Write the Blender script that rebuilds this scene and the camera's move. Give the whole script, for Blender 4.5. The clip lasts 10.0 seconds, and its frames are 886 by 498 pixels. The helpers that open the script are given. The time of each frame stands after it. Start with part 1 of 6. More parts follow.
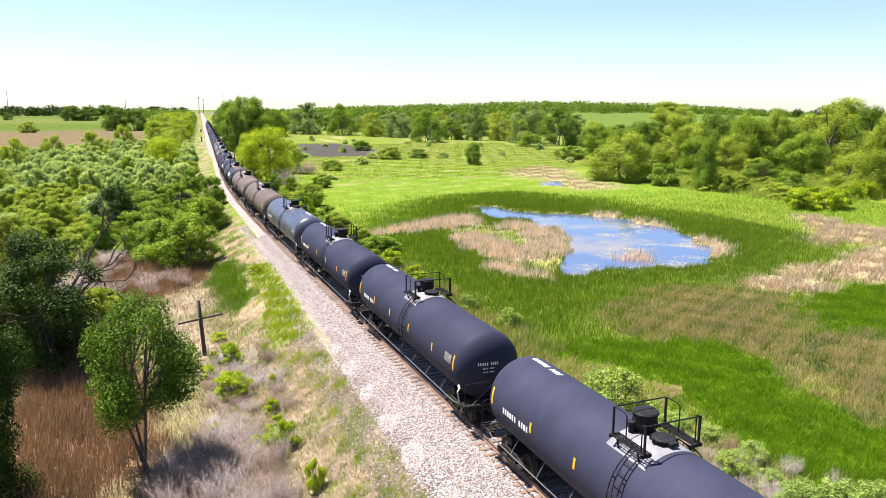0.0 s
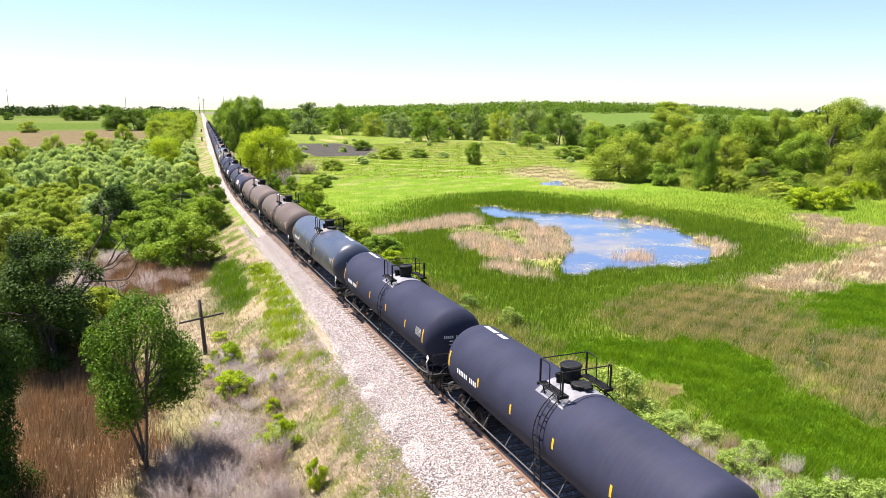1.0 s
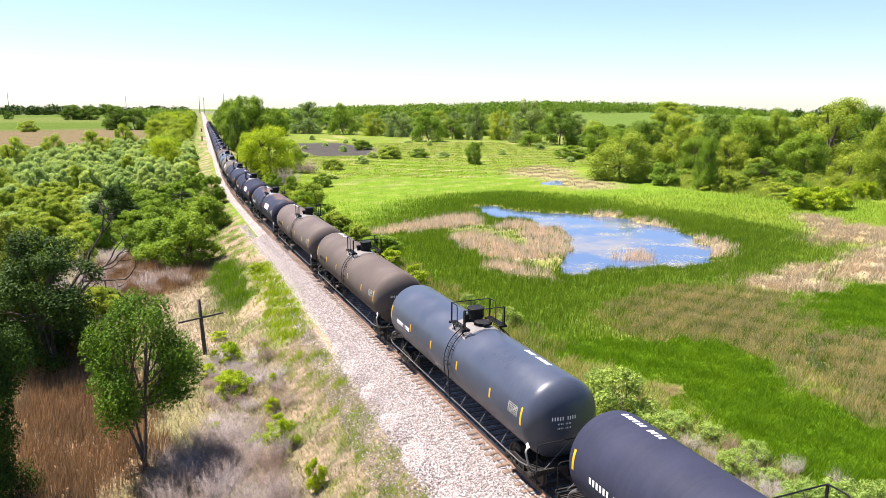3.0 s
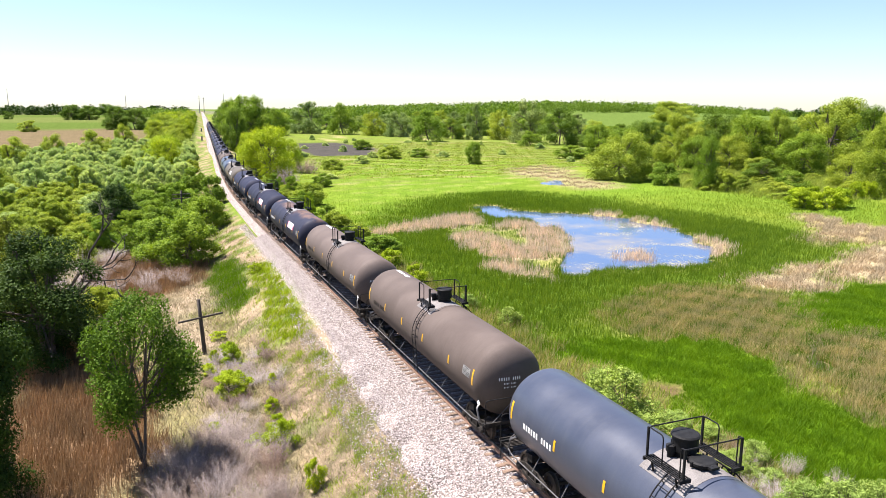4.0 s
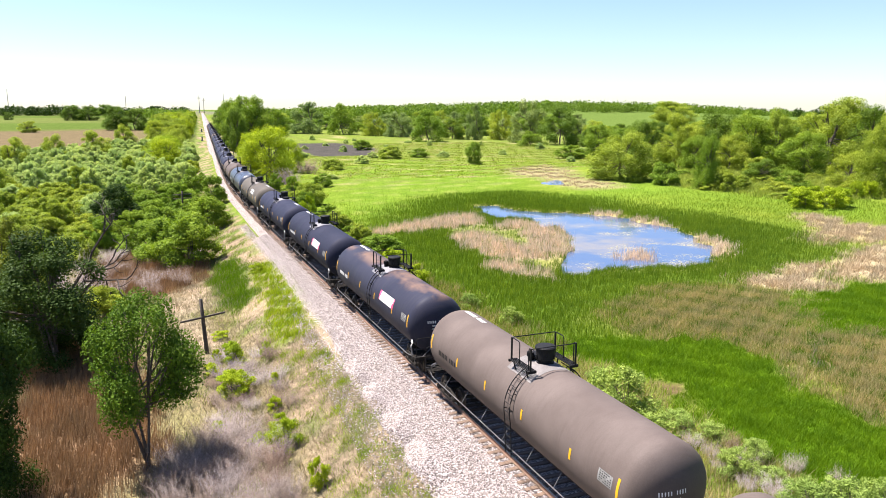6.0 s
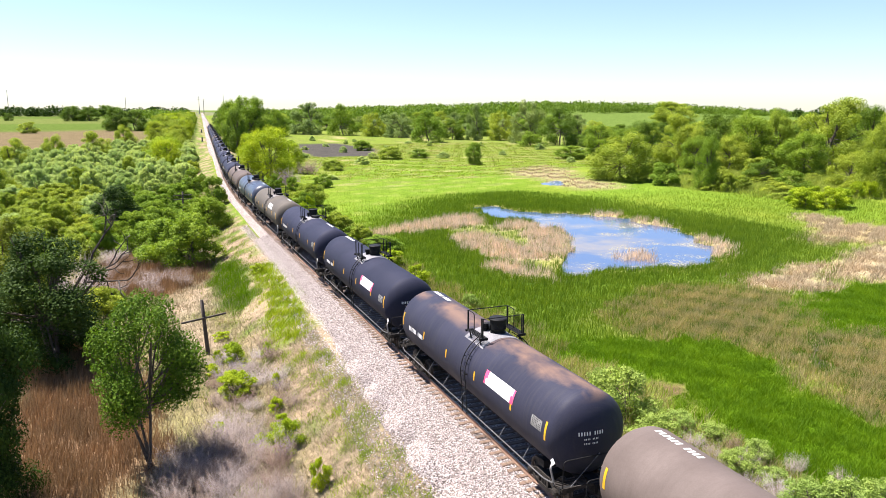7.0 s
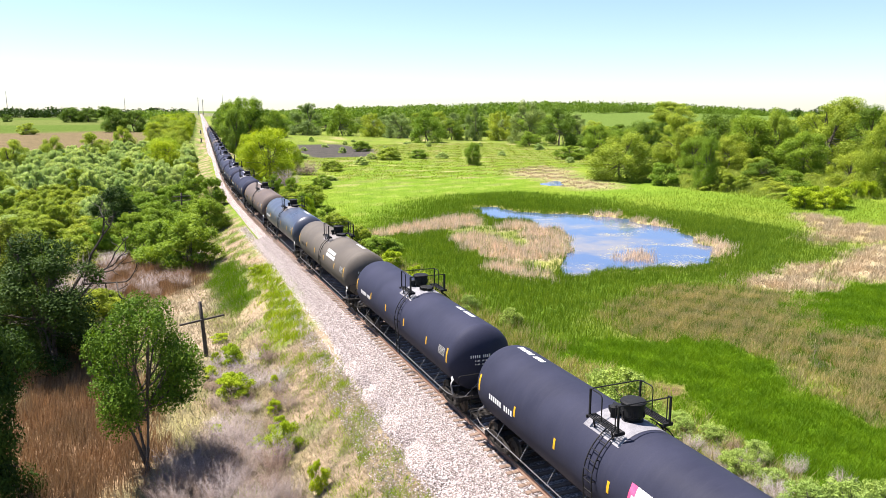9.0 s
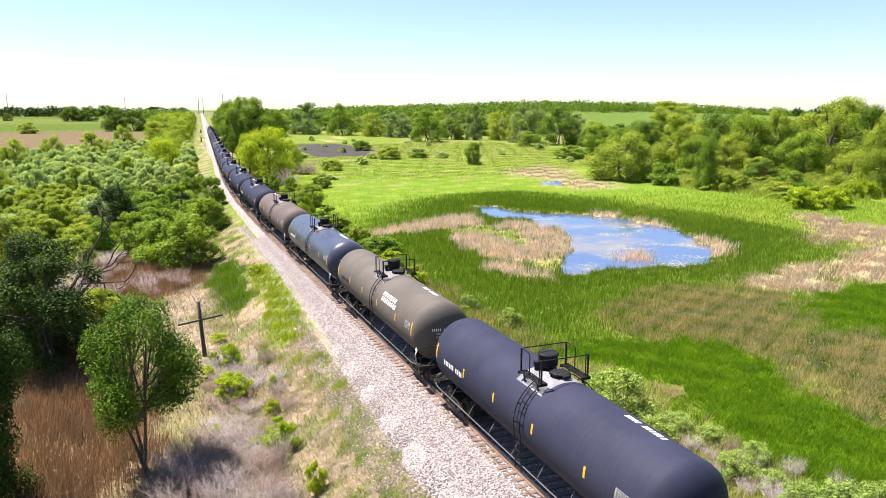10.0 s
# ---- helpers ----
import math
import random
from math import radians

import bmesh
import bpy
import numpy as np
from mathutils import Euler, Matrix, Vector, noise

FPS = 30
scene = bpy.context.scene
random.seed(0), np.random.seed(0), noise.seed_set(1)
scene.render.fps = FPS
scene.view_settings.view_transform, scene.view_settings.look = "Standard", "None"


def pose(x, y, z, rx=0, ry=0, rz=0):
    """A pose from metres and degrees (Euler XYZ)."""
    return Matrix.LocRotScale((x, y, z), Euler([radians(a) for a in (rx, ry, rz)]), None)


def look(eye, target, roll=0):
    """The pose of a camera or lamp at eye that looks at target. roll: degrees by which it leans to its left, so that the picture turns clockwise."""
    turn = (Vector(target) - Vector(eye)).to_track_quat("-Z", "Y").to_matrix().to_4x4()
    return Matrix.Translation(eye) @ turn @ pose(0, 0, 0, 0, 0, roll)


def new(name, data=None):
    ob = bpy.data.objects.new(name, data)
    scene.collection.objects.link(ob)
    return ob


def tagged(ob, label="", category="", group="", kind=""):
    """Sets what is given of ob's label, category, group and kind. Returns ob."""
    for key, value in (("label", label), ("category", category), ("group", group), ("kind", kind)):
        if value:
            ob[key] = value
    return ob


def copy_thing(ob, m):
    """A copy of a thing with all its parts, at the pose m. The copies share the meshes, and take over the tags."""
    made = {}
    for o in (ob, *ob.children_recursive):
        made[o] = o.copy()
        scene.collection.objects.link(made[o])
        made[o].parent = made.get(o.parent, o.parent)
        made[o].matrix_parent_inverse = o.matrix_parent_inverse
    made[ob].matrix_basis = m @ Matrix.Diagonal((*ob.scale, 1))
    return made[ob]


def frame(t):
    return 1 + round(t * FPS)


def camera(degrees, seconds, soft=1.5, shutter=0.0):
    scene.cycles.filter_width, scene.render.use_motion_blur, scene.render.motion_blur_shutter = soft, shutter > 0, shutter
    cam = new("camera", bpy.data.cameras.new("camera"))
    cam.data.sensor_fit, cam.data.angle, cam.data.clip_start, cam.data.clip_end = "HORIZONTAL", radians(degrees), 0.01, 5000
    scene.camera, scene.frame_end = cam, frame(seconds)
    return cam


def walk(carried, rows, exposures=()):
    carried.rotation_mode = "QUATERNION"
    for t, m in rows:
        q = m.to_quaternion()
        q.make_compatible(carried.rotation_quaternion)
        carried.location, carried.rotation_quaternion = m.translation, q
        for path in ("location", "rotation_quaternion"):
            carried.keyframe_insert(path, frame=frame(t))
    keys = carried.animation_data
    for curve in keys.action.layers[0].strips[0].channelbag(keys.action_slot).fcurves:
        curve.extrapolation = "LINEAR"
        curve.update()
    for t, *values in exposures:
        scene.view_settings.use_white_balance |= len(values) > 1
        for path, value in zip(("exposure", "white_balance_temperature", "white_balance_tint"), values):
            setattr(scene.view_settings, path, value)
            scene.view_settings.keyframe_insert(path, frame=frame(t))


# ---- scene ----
# ---- camera: a drone that hovers left of the track ----
cam = camera(63.13, 10.0, soft=0.6)


def aim(dx=0.0, dy=0.0, dz=0.0, dip=0.0, lean=0.0, turn=0.0):
    m = pose(-13.341 + dx, dy, 13.467 + dz, 90 - 11.09 - dip, 0, -22.452 - turn)
    return m @ pose(0, 0, 0, 0, 0, 0.262 + lean)


walk(cam, [
    (0.0, aim(0.087, -0.012, 0.074, -0.058, 0.007, 0.028)),
    (0.5, aim(0.055, -0.022, 0.058, -0.050, 0.000, 0.012)),
    (1.0, aim(0.047, -0.028, 0.045, -0.047, 0.014, 0.007)),
    (1.5, aim(0.042, -0.030, 0.036, -0.040, 0.037, 0.006)),
    (2.0, aim(0.053, -0.014, 0.035, -0.033, 0.060, 0.000)),
    (2.5, aim(0.069, 0.020, 0.033, -0.028, 0.068, -0.004)),
    (4.0, aim(0.110, 0.043, 0.032, -0.014, 0.050, -0.001)),
    (4.5, aim(0.074, 0.035, 0.022, -0.006, 0.032, -0.010)),
    (5.0, aim(0.015, 0.006, 0.006, -0.002, 0.006, -0.002)),
    (5.5, aim(-0.015, 0.000, 0.002, -0.010, -0.004, 0.000)),
    (7.0, aim(-0.107, 0.013, 0.020, -0.068, -0.050, 0.004)),
    (7.5, aim(-0.152, 0.030, 0.042, -0.080, -0.103, 0.010)),
    (8.0, aim(-0.155, 0.065, 0.035, -0.104, -0.148, 0.020)),
    (8.5, aim(-0.090, 0.108, 0.036, -0.109, -0.160, 0.038)),
    (9.0, aim(-0.005, 0.102, 0.044, -0.098, -0.167, 0.042)),
    (9.5, aim(0.072, 0.104, 0.070, -0.056, -0.150, 0.030)),
    (10.0, aim(0.116, 0.135, 0.087, -0.039, -0.125, 0.026)),
], exposures=[(0.0, 1.68, 6700, 14), (10.0, 1.68, 6700, 14)])

# ---- light: a high sun ahead and slightly to the left, clear hazy sky ----
world = bpy.data.worlds.new("sky")
scene.world = world
world.use_nodes = True
SUN = Vector((-0.29, 0.30, 0.91)).normalized()
sky = world.node_tree.nodes.new("ShaderNodeTexSky")
sky.sky_type = "NISHITA"
sky.sun_disc = False
sky.sun_elevation = math.asin(SUN.z)
sky.sun_rotation = math.atan2(SUN.x, SUN.y)
sky.air_density, sky.dust_density, sky.ozone_density = 1.0, 0.25, 2.5
backing = world.node_tree.nodes["Background"]
backing.inputs["Strength"].default_value = 0.052
cool = world.node_tree.nodes.new("ShaderNodeMix")
cool.data_type, cool.blend_type = "RGBA", "MULTIPLY"
cool.inputs[0].default_value, cool.inputs[7].default_value = 1.0, (0.98, 1.06, 1.22, 1)
world.node_tree.links.new(sky.outputs[0], cool.inputs[6])
world.node_tree.links.new(cool.outputs[2], backing.inputs["Color"])
sun_data = bpy.data.lights.new("sun", "SUN")
sun_data.energy, sun_data.angle, sun_data.color = 5.0, radians(0.53), (1.0, 0.965, 0.91)
sun = new("sun", sun_data)
sun.matrix_world = look(SUN * 200, (0, 0, 0))
# ---- materials ----
def material(name, rough=0.8, metal=0.0, spec=0.5):
    m = bpy.data.materials.new(name)
    m.use_nodes = True
    b = m.node_tree.nodes["Principled BSDF"]
    b.inputs["Roughness"].default_value = rough
    b.inputs["Metallic"].default_value = metal
    b.inputs["Specular IOR Level"].default_value = spec
    return m, m.node_tree.nodes, m.node_tree.links, b


def noise_node(nodes, links, scale, detail=4.0, space="Object", stretch=None, rough=0.55):
    t = nodes.new("ShaderNodeTexCoord")
    n = nodes.new("ShaderNodeTexNoise")
    n.inputs["Scale"].default_value, n.inputs["Detail"].default_value = scale, detail
    n.inputs["Roughness"].default_value = rough
    if stretch:
        mp = nodes.new("ShaderNodeMapping")
        mp.inputs["Scale"].default_value = stretch
        links.new(t.outputs[space], mp.inputs[0])
        links.new(mp.outputs[0], n.inputs[0])
    else:
        links.new(t.outputs[space], n.inputs[0])
    return n.outputs["Fac"]


def ramp(nodes, links, fac, stops):
    r = nodes.new("ShaderNodeValToRGB")
    e = r.color_ramp.elements
    while len(e) < len(stops):
        e.new(0.5)
    for k, (at, col) in zip(e, stops):
        k.position, k.color = at, (*col, 1)
    links.new(fac, r.inputs[0])
    return r.outputs[0]


def blend(nodes, links, fac, a, b, how="MIX"):
    m = nodes.new("ShaderNodeMix")
    m.data_type, m.blend_type = "RGBA", how
    for sock, v in ((m.inputs[0], fac), (m.inputs[6], a), (m.inputs[7], b)):
        if isinstance(v, (int, float)):
            sock.default_value = v
        elif isinstance(v, tuple):
            sock.default_value = (*v, 1)
        else:
            links.new(v, sock)
    return m.outputs[2]


def relief(nodes, links, b, fac, strength=0.3, dist=0.02):
    k = nodes.new("ShaderNodeBump")
    k.inputs["Strength"].default_value, k.inputs["Distance"].default_value = strength, dist
    links.new(fac, k.inputs["Height"])
    links.new(k.outputs[0], b.inputs["Normal"])


def grained(name, stops, scale=3.0, fine=40.0, rough=0.8, metal=0.0, bump=0.2, dist=0.01, spec=0.4, stretch=None, tone=0.35):
    """A surface with large stains over a fine grain."""
    m, nodes, links, b = material(name, rough, metal, spec)
    big = noise_node(nodes, links, scale, 5, stretch=stretch)
    small = noise_node(nodes, links, fine, 3)
    col = ramp(nodes, links, big, stops)
    shade = ramp(nodes, links, small, [(0.3, (1 - tone,) * 3), (0.7, (1 + tone * 0.4,) * 3)])
    links.new(blend(nodes, links, 1.0, col, shade, "MULTIPLY"), b.inputs["Base Color"])
    if bump:
        relief(nodes, links, b, small, bump, dist)
    return m


def leaf_material(name, dark, light, trans=0.35, glow=(1.25, 1.3, 0.55)):
    """Leaves: tone varies leaf by leaf, plant by plant and with the height of the clump; light shines through."""
    m, nodes, links, b = material(name, 0.65, 0, 0.10)
    geo = nodes.new("ShaderNodeNewGeometry")
    info = nodes.new("ShaderNodeObjectInfo")
    n = noise_node(nodes, links, 0.5, 3)
    col = ramp(nodes, links, geo.outputs["Random Per Island"], [(0.0, dark), (1.0, light)])
    tint = ramp(nodes, links, n, [(0.35, (0.8, 0.85, 0.8)), (0.65, (1.15, 1.1, 0.95))])
    col = blend(nodes, links, 1.0, col, tint, "MULTIPLY")
    each = ramp(nodes, links, info.outputs["Random"], [(0.0, (0.84, 0.9, 0.84)), (0.5, (1.0, 1.0, 0.95)), (1.0, (1.12, 1.07, 0.95))])
    col = blend(nodes, links, 1.0, col, each, "MULTIPLY")
    links.new(col, b.inputs["Base Color"])
    tr = nodes.new("ShaderNodeBsdfTranslucent")
    links.new(blend(nodes, links, 1.0, col, glow, "MULTIPLY"), tr.inputs["Color"])
    mix = nodes.new("ShaderNodeMixShader")
    mix.inputs[0].default_value = trans
    links.new(b.outputs[0], mix.inputs[1])
    links.new(tr.outputs[0], mix.inputs[2])
    links.new(mix.outputs[0], nodes["Material Output"].inputs["Surface"])
    return m


# ---- the line of the track: straight, then a slight bend to the right ----
BEND, S0, S1 = radians(4.1), 70.0, 170.0
_S = np.arange(-220.0, 2600.0, 1.0)
_u = np.clip((_S - S0) / (S1 - S0), 0, 1)
_H = BEND * (3 * _u ** 2 - 2 * _u ** 3)
_X = np.concatenate([[0], np.cumsum(np.sin((_H[1:] + _H[:-1]) / 2))])
_Y = np.concatenate([[0], np.cumsum(np.cos((_H[1:] + _H[:-1]) / 2))]) - 220.0


def line_at(s, side=0.0):
    """x, y and heading (to the right of north) of the track at s metres."""
    x, y, h = (float(np.interp(s, _S, a)) for a in (_X, _Y, _H))
    return x + side * math.cos(h), y - side * math.sin(h), h


def offset(x, y):
    """How far right of the track's centre a place lies."""
    cx, h = np.interp(y, _Y, _X), np.interp(y, _Y, _H)
    return (x - cx) * np.cos(h)
# ---- plan of the land cover: outlines in metres ----
POND = [(39.5, 113.5), (42.8, 113.3), (43.6, 107.3), (46.9, 102.6), (51.0, 100.4), (53.4, 96.0), (56.7, 93.0), (54.7, 89.2), (55.2, 85.6), (56.5, 82.2), (55.3, 78.1), (52.7, 73.9), (51.6, 69.8), (50.4, 67.4), (43.8, 60.5), (42.7, 61.3), (38.9, 60.1), (36.6, 61.8), (33.3, 62.4), (30.2, 62.1), (28.1, 62.6), (25.8, 61.8), (25.8, 63.3), (28.3, 66.6), (32.4, 71.9), (35.0, 75.3), (38.6, 81.2), (40.5, 85.3), (41.8, 89.8), (38.6, 87.5), (38.5, 89.8), (41.1, 96.0), (39.0, 98.4), (36.6, 98.6), (36.5, 102.9), (37.5, 107.7)]
POOL = [(70.6, 144.8), (78.4, 150.2), (75.2, 141.2), (71.8, 139.2), (70.1, 141.2)]
CATTAIL_ISLE = [(23.9, 86.6), (27.4, 87.0), (28.0, 83.1), (28.8, 79.2), (28.7, 74.5), (27.0, 70.2), (24.7, 69.2), (23.0, 71.6), (22.6, 75.2), (21.9, 79.3), (22.0, 82.7)]
CATTAIL_WEST = [(13.7, 92.2), (16.9, 94.2), (22.1, 97.2), (28.6, 101.3), (33.2, 102.8), (33.2, 97.9), (31.4, 93.7), (26.4, 92.5), (21.0, 91.7), (17.4, 90.9), (13.8, 89.4)]
CATTAIL_BANK = [(53.4, 77.2), (53.7, 74.3), (53.9, 70.9), (53.2, 66.8), (50.4, 64.3), (46.2, 62.1), (48.0, 64.8), (50.5, 71.2)]
CATTAIL_ISLET = [(36.3, 67.1), (38.0, 68.8), (40.3, 69.2), (39.8, 66.4), (38.2, 64.9), (36.2, 65.3)]
STRAW_EAST = [(40.8, 53.6), (43.0, 53.9), (46.8, 53.9), (50.9, 56.2), (53.2, 56.0), (55.3, 54.9), (52.5, 52.6), (49.6, 52.1), (49.2, 49.8), (45.2, 47.4), (41.4, 47.6), (40.0, 49.6), (39.8, 51.8)]
STRAW_NORTH = [(84.1, 85.2), (86.7, 83.1), (82.1, 74.3), (87.4, 69.4), (77.1, 62.1), (69.7, 64.4), (64.6, 64.3), (65.7, 67.8), (73.9, 72.2), (78.7, 78.3)]
SEDGE_BROWN = [(21.4, 47.1), (32.6, 52.8), (38.5, 48.2), (34.4, 42.0), (30.0, 37.4), (32.7, 37.8), (36.6, 34.8), (40.4, 31.8), (25.1, 22.1), (23.1, 24.8), (24.3, 28.1), (25.6, 31.6), (25.3, 34.0), (26.3, 37.5), (24.2, 40.4), (21.1, 42.4)]
PLOUGHED = [(52.4, 340.8), (73.3, 340.2), (76.6, 292.7), (61.9, 247.6), (41.7, 247.9), (43.1, 286.4)]
SEDGE_NORTH = [(79.0, 178.0), (97.8, 190.3), (95.9, 174.4), (85.1, 151.9), (85.5, 137.3), (80.6, 129.3), (72.0, 129.2), (71.8, 135.7), (75.5, 151.8), (74.3, 167.2)]
CATTAIL_TIP = [(32.7, 92.7), (36.0, 93.6), (39.1, 92.4), (38.9, 89.7), (36.7, 87.3), (33.5, 88.1), (32.1, 89.6)]
CATTAIL_EAST = [(35.1, 87.8), (38.5, 88.2), (39.6, 86.1), (36.5, 78.5), (34.1, 74.4), (30.9, 70.5), (27.6, 69.4), (26.4, 70.4), (24.0, 70.0), (27.5, 73.8), (30.7, 76.7), (32.3, 81.9)]
CATTAIL_LOW = [(20.3, 69.1), (22.5, 69.1), (23.3, 66.8), (23.7, 63.7), (24.3, 60.9), (23.4, 60.0), (21.5, 61.1), (20.4, 63.7), (19.6, 66.0)]
CATTAIL_NORTH = [(50.3, 97.8), (54.0, 98.4), (56.1, 95.9), (54.2, 92.5), (52.1, 94.0), (50.0, 95.6)]
CATTAIL_BEND = [(55.1, 90.8), (56.9, 89.1), (57.2, 85.5), (55.0, 79.7), (54.1, 80.5), (52.6, 83.5), (52.6, 86.8)]
ISLE_GREEN = [(26.8, 95.6), (33.2, 93.8), (36.6, 90.4), (42.0, 87.6), (35.3, 75.9), (29.4, 68.6), (26.3, 64.2), (24.3, 66.0), (21.8, 71.9), (21.9, 81.9)]
STRAW_BED = [(56.5, 55.2), (66.2, 60.0), (77.1, 62.1), (56.5, 47.4), (51.6, 49.3), (51.1, 51.4)]
BANK_PATCH = [(-7.3, 76.7), (-5.7, 74.0), (-5.6, 66.6), (-6.2, 58.7), (-7.2, 57.0), (-8.0, 60.0), (-8.2, 68.5)]
BANK_BRIGHT = [(-5.0, 66.6), (-2.9, 68.4), (-2.3, 62.8), (-2.7, 56.9), (-2.9, 51.7), (-3.7, 48.2), (-4.9, 45.8), (-6.4, 46.1), (-6.5, 49.0), (-5.5, 52.6), (-5.2, 57.2), (-5.0, 61.9)]
BANK_YELLOW = [(-5.5, 44.6), (-3.2, 43.5), (-3.5, 39.4), (-4.5, 33.4), (-4.0, 27.6), (-3.8, 24.8), (-4.6, 23.2), (-7.0, 25.9), (-5.7, 29.8), (-5.6, 33.5), (-6.0, 37.3), (-6.0, 41.0)]
REED_DARK = [(12.2, 86.4), (18.6, 94.4), (36.4, 120.1), (51.8, 129.0), (55.9, 118.0), (60.0, 110.9), (60.2, 97.8), (64.9, 90.8), (68.8, 82.9), (67.9, 73.6), (58.0, 62.7), (49.4, 56.3), (40.7, 53.9), (34.2, 54.6), (26.2, 51.9), (20.9, 47.0), (15.3, 43.2), (11.0, 41.5), (10.0, 46.6), (11.2, 59.0), (11.8, 74.3)]
LUSH_NEAR = [(11.3, 41.4), (15.8, 42.7), (23.9, 40.1), (25.5, 36.7), (22.7, 30.7), (22.9, 26.9), (21.5, 23.6), (21.4, 19.8), (17.8, 17.5), (13.3, 19.3), (13.6, 26.0), (14.7, 30.2), (15.7, 36.7)]
LUSH_EAST = [(36.5, 43.9), (42.5, 46.2), (53.3, 47.1), (61.5, 45.2), (41.8, 32.7), (37.2, 35.2), (32.3, 39.5)]
LIME_WEST = [(11.1, 100.2), (25.0, 151.4), (50.4, 222.2), (66.6, 236.5), (79.8, 178.1), (71.3, 144.9), (34.0, 126.9), (28.1, 102.4), (15.3, 97.5)]
LIME_EAST = [(62.6, 121.1), (88.6, 138.6), (96.5, 111.7), (107.0, 86.9), (94.2, 77.4), (89.5, 104.5), (77.2, 113.8)]
WEEDS_WEST = [(-22.0, 52.3), (-19.9, 55.1), (-17.5, 56.2), (-14.0, 43.5), (-13.9, 35.8), (-15.6, 31.0), (-19.5, 32.6)]
WEEDS_NORTH = [(-19.4, 75.6), (-17.3, 86.0), (-11.3, 88.9), (-8.4, 84.2), (-9.4, 71.6), (-13.0, 67.4), (-17.7, 70.3)]
BRUSH_GREY = [(-14.2, 29.5), (-13.0, 34.8), (-10.2, 36.2), (-8.4, 32.0), (-8.6, 27.0)]
STRAW_WEST = [(-11.9, 68.8), (-9.9, 77.6), (-7.9, 75.0), (-8.9, 62.6), (-10.5, 60.1), (-8.9, 50.0), (-11.5, 49.1), (-12.6, 60.8)]
FIELD_TAN = [(-186.2, 545.1), (-38.6, 591.8), (-7.9, 584.4), (-11.2, 349.6), (-39.5, 329.7), (-119.3, 331.4)]
MID_WOOD = [(67.4, 500.0), (110.7, 555.7), (129.4, 496.1), (142.1, 416.8), (189.3, 403.6), (239.6, 389.7), (369.3, 585.3), (331.5, 687.3), (279.1, 783.6), (123.0, 841.6)]
EAST_WOOD = [(158.3, 257.7), (184.2, 232.6), (228.9, 218.0), (292.4, 224.0), (336.8, 230.5), (582.9, 394.1), (393.8, 367.7), (354.5, 378.4), (271.9, 361.9), (192.9, 309.9)]
VERGE = [(12.3, 29.2), (13.2, 25.6), (14.0, 22.2), (15.3, 19.0), (15.2, 17.2), (10.0, 19.3), (10.1, 24.9)]
TANGLE = [(-10.2, 48.1), (-6.6, 47.9), (-6.9, 35.7), (-8.5, 33.6), (-10.9, 36.6)]
MEADOW_MID = [(55.7, 391.5), (111.5, 334.6), (156.0, 258.4), (108.3, 185.2), (93.7, 221.4), (60.0, 206.5), (41.6, 191.5), (19.2, 147.6), (25.7, 197.0)]
ROUGH_EAST = [(93.2, 126.5), (124.9, 162.2), (174.7, 136.9), (175.2, 126.0), (126.3, 92.7), (117.0, 94.3), (96.9, 98.1), (96.5, 111.7)]
WEST_EDGE = [(-31.6, 88.5), (-20.5, 92.4), (-15.6, 92.4), (-11.1, 94.6), (-6.2, 106.7), (-4.7, 146.0), (-20.9, 142.8), (-42.4, 146.6)]
WILLOWS = [(-43.1, 160.1), (-58.4, 247.4), (-45.4, 260.1), (-23.7, 292.9), (1.8, 292.0), (-1.5, 188.9), (-6.4, 143.7), (-20.9, 142.8)]
THICKET = [(-43.8, 153.9), (-22.2, 149.5), (-19.2, 111.7), (-20.3, 94.2), (-33.6, 99.3)]
TRACK_WOOD = [(-12.5, 210.4), (-7.0, 508.1), (35.7, 1439.4), (93.5, 1644.1), (25.7, 561.9), (5.7, 283.3), (-3.0, 181.6)]
BIG_WEST = [(-20.6, 32.8, 4.5, 10.1), (-19.7, 50.8, 7.0, 9.2), (-24.0, 64.1, 5.8, 8.1), (-25.2, 54.1, 7.5, 9.7), (-14.1, 34.3, 5.2, 8.0)]
BRIGHT_SHRUBS = [(-9.4, 41.5, 2.6, 1.6), (-8.0, 33.0, 1.8, 1.7), (-9.1, 52.5, 1.6, 0.7), (-7.4, 28.4, 1.0, 1.5), (-8.8, 47.0, 1.9, 1.5), (-4.5, 65.9, 1.4, 0.9), (10.2, 71.7, 3.4, 2.1), (10.1, 63.3, 2.5, 2.0), (94.7, 89.0, 12.2, 4.7), (114.8, 96.5, 6.5, 4.3)]
WEST_SHRUBS = [(-9.5, 78.4, 6.2, 5.6), (-11.6, 82.2, 5.8, 5.2), (-14.1, 88.1, 5.2, 4.0), (-6.4, 94.8, 5.4, 4.5), (-3.3, 114.3, 4.3, 4.8), (-8.6, 122.8, 5.0, 4.6), (-12.0, 99.2, 5.1, 4.0), (-15.0, 100.3, 4.4, 3.7), (-5.0, 141.3, 5.3, 4.7), (-17.8, 62.6, 3.2, 2.7), (-19.4, 56.9, 3.3, 2.9), (-16.6, 64.8, 2.4, 1.9), (-24.0, 77.3, 4.9, 4.3), (-21.1, 84.4, 4.8, 3.6)]
DARK_SHRUBS = [(-17.5, 108.4, 6.3, 6.3), (-22.1, 55.3, 4.3, 4.7)]
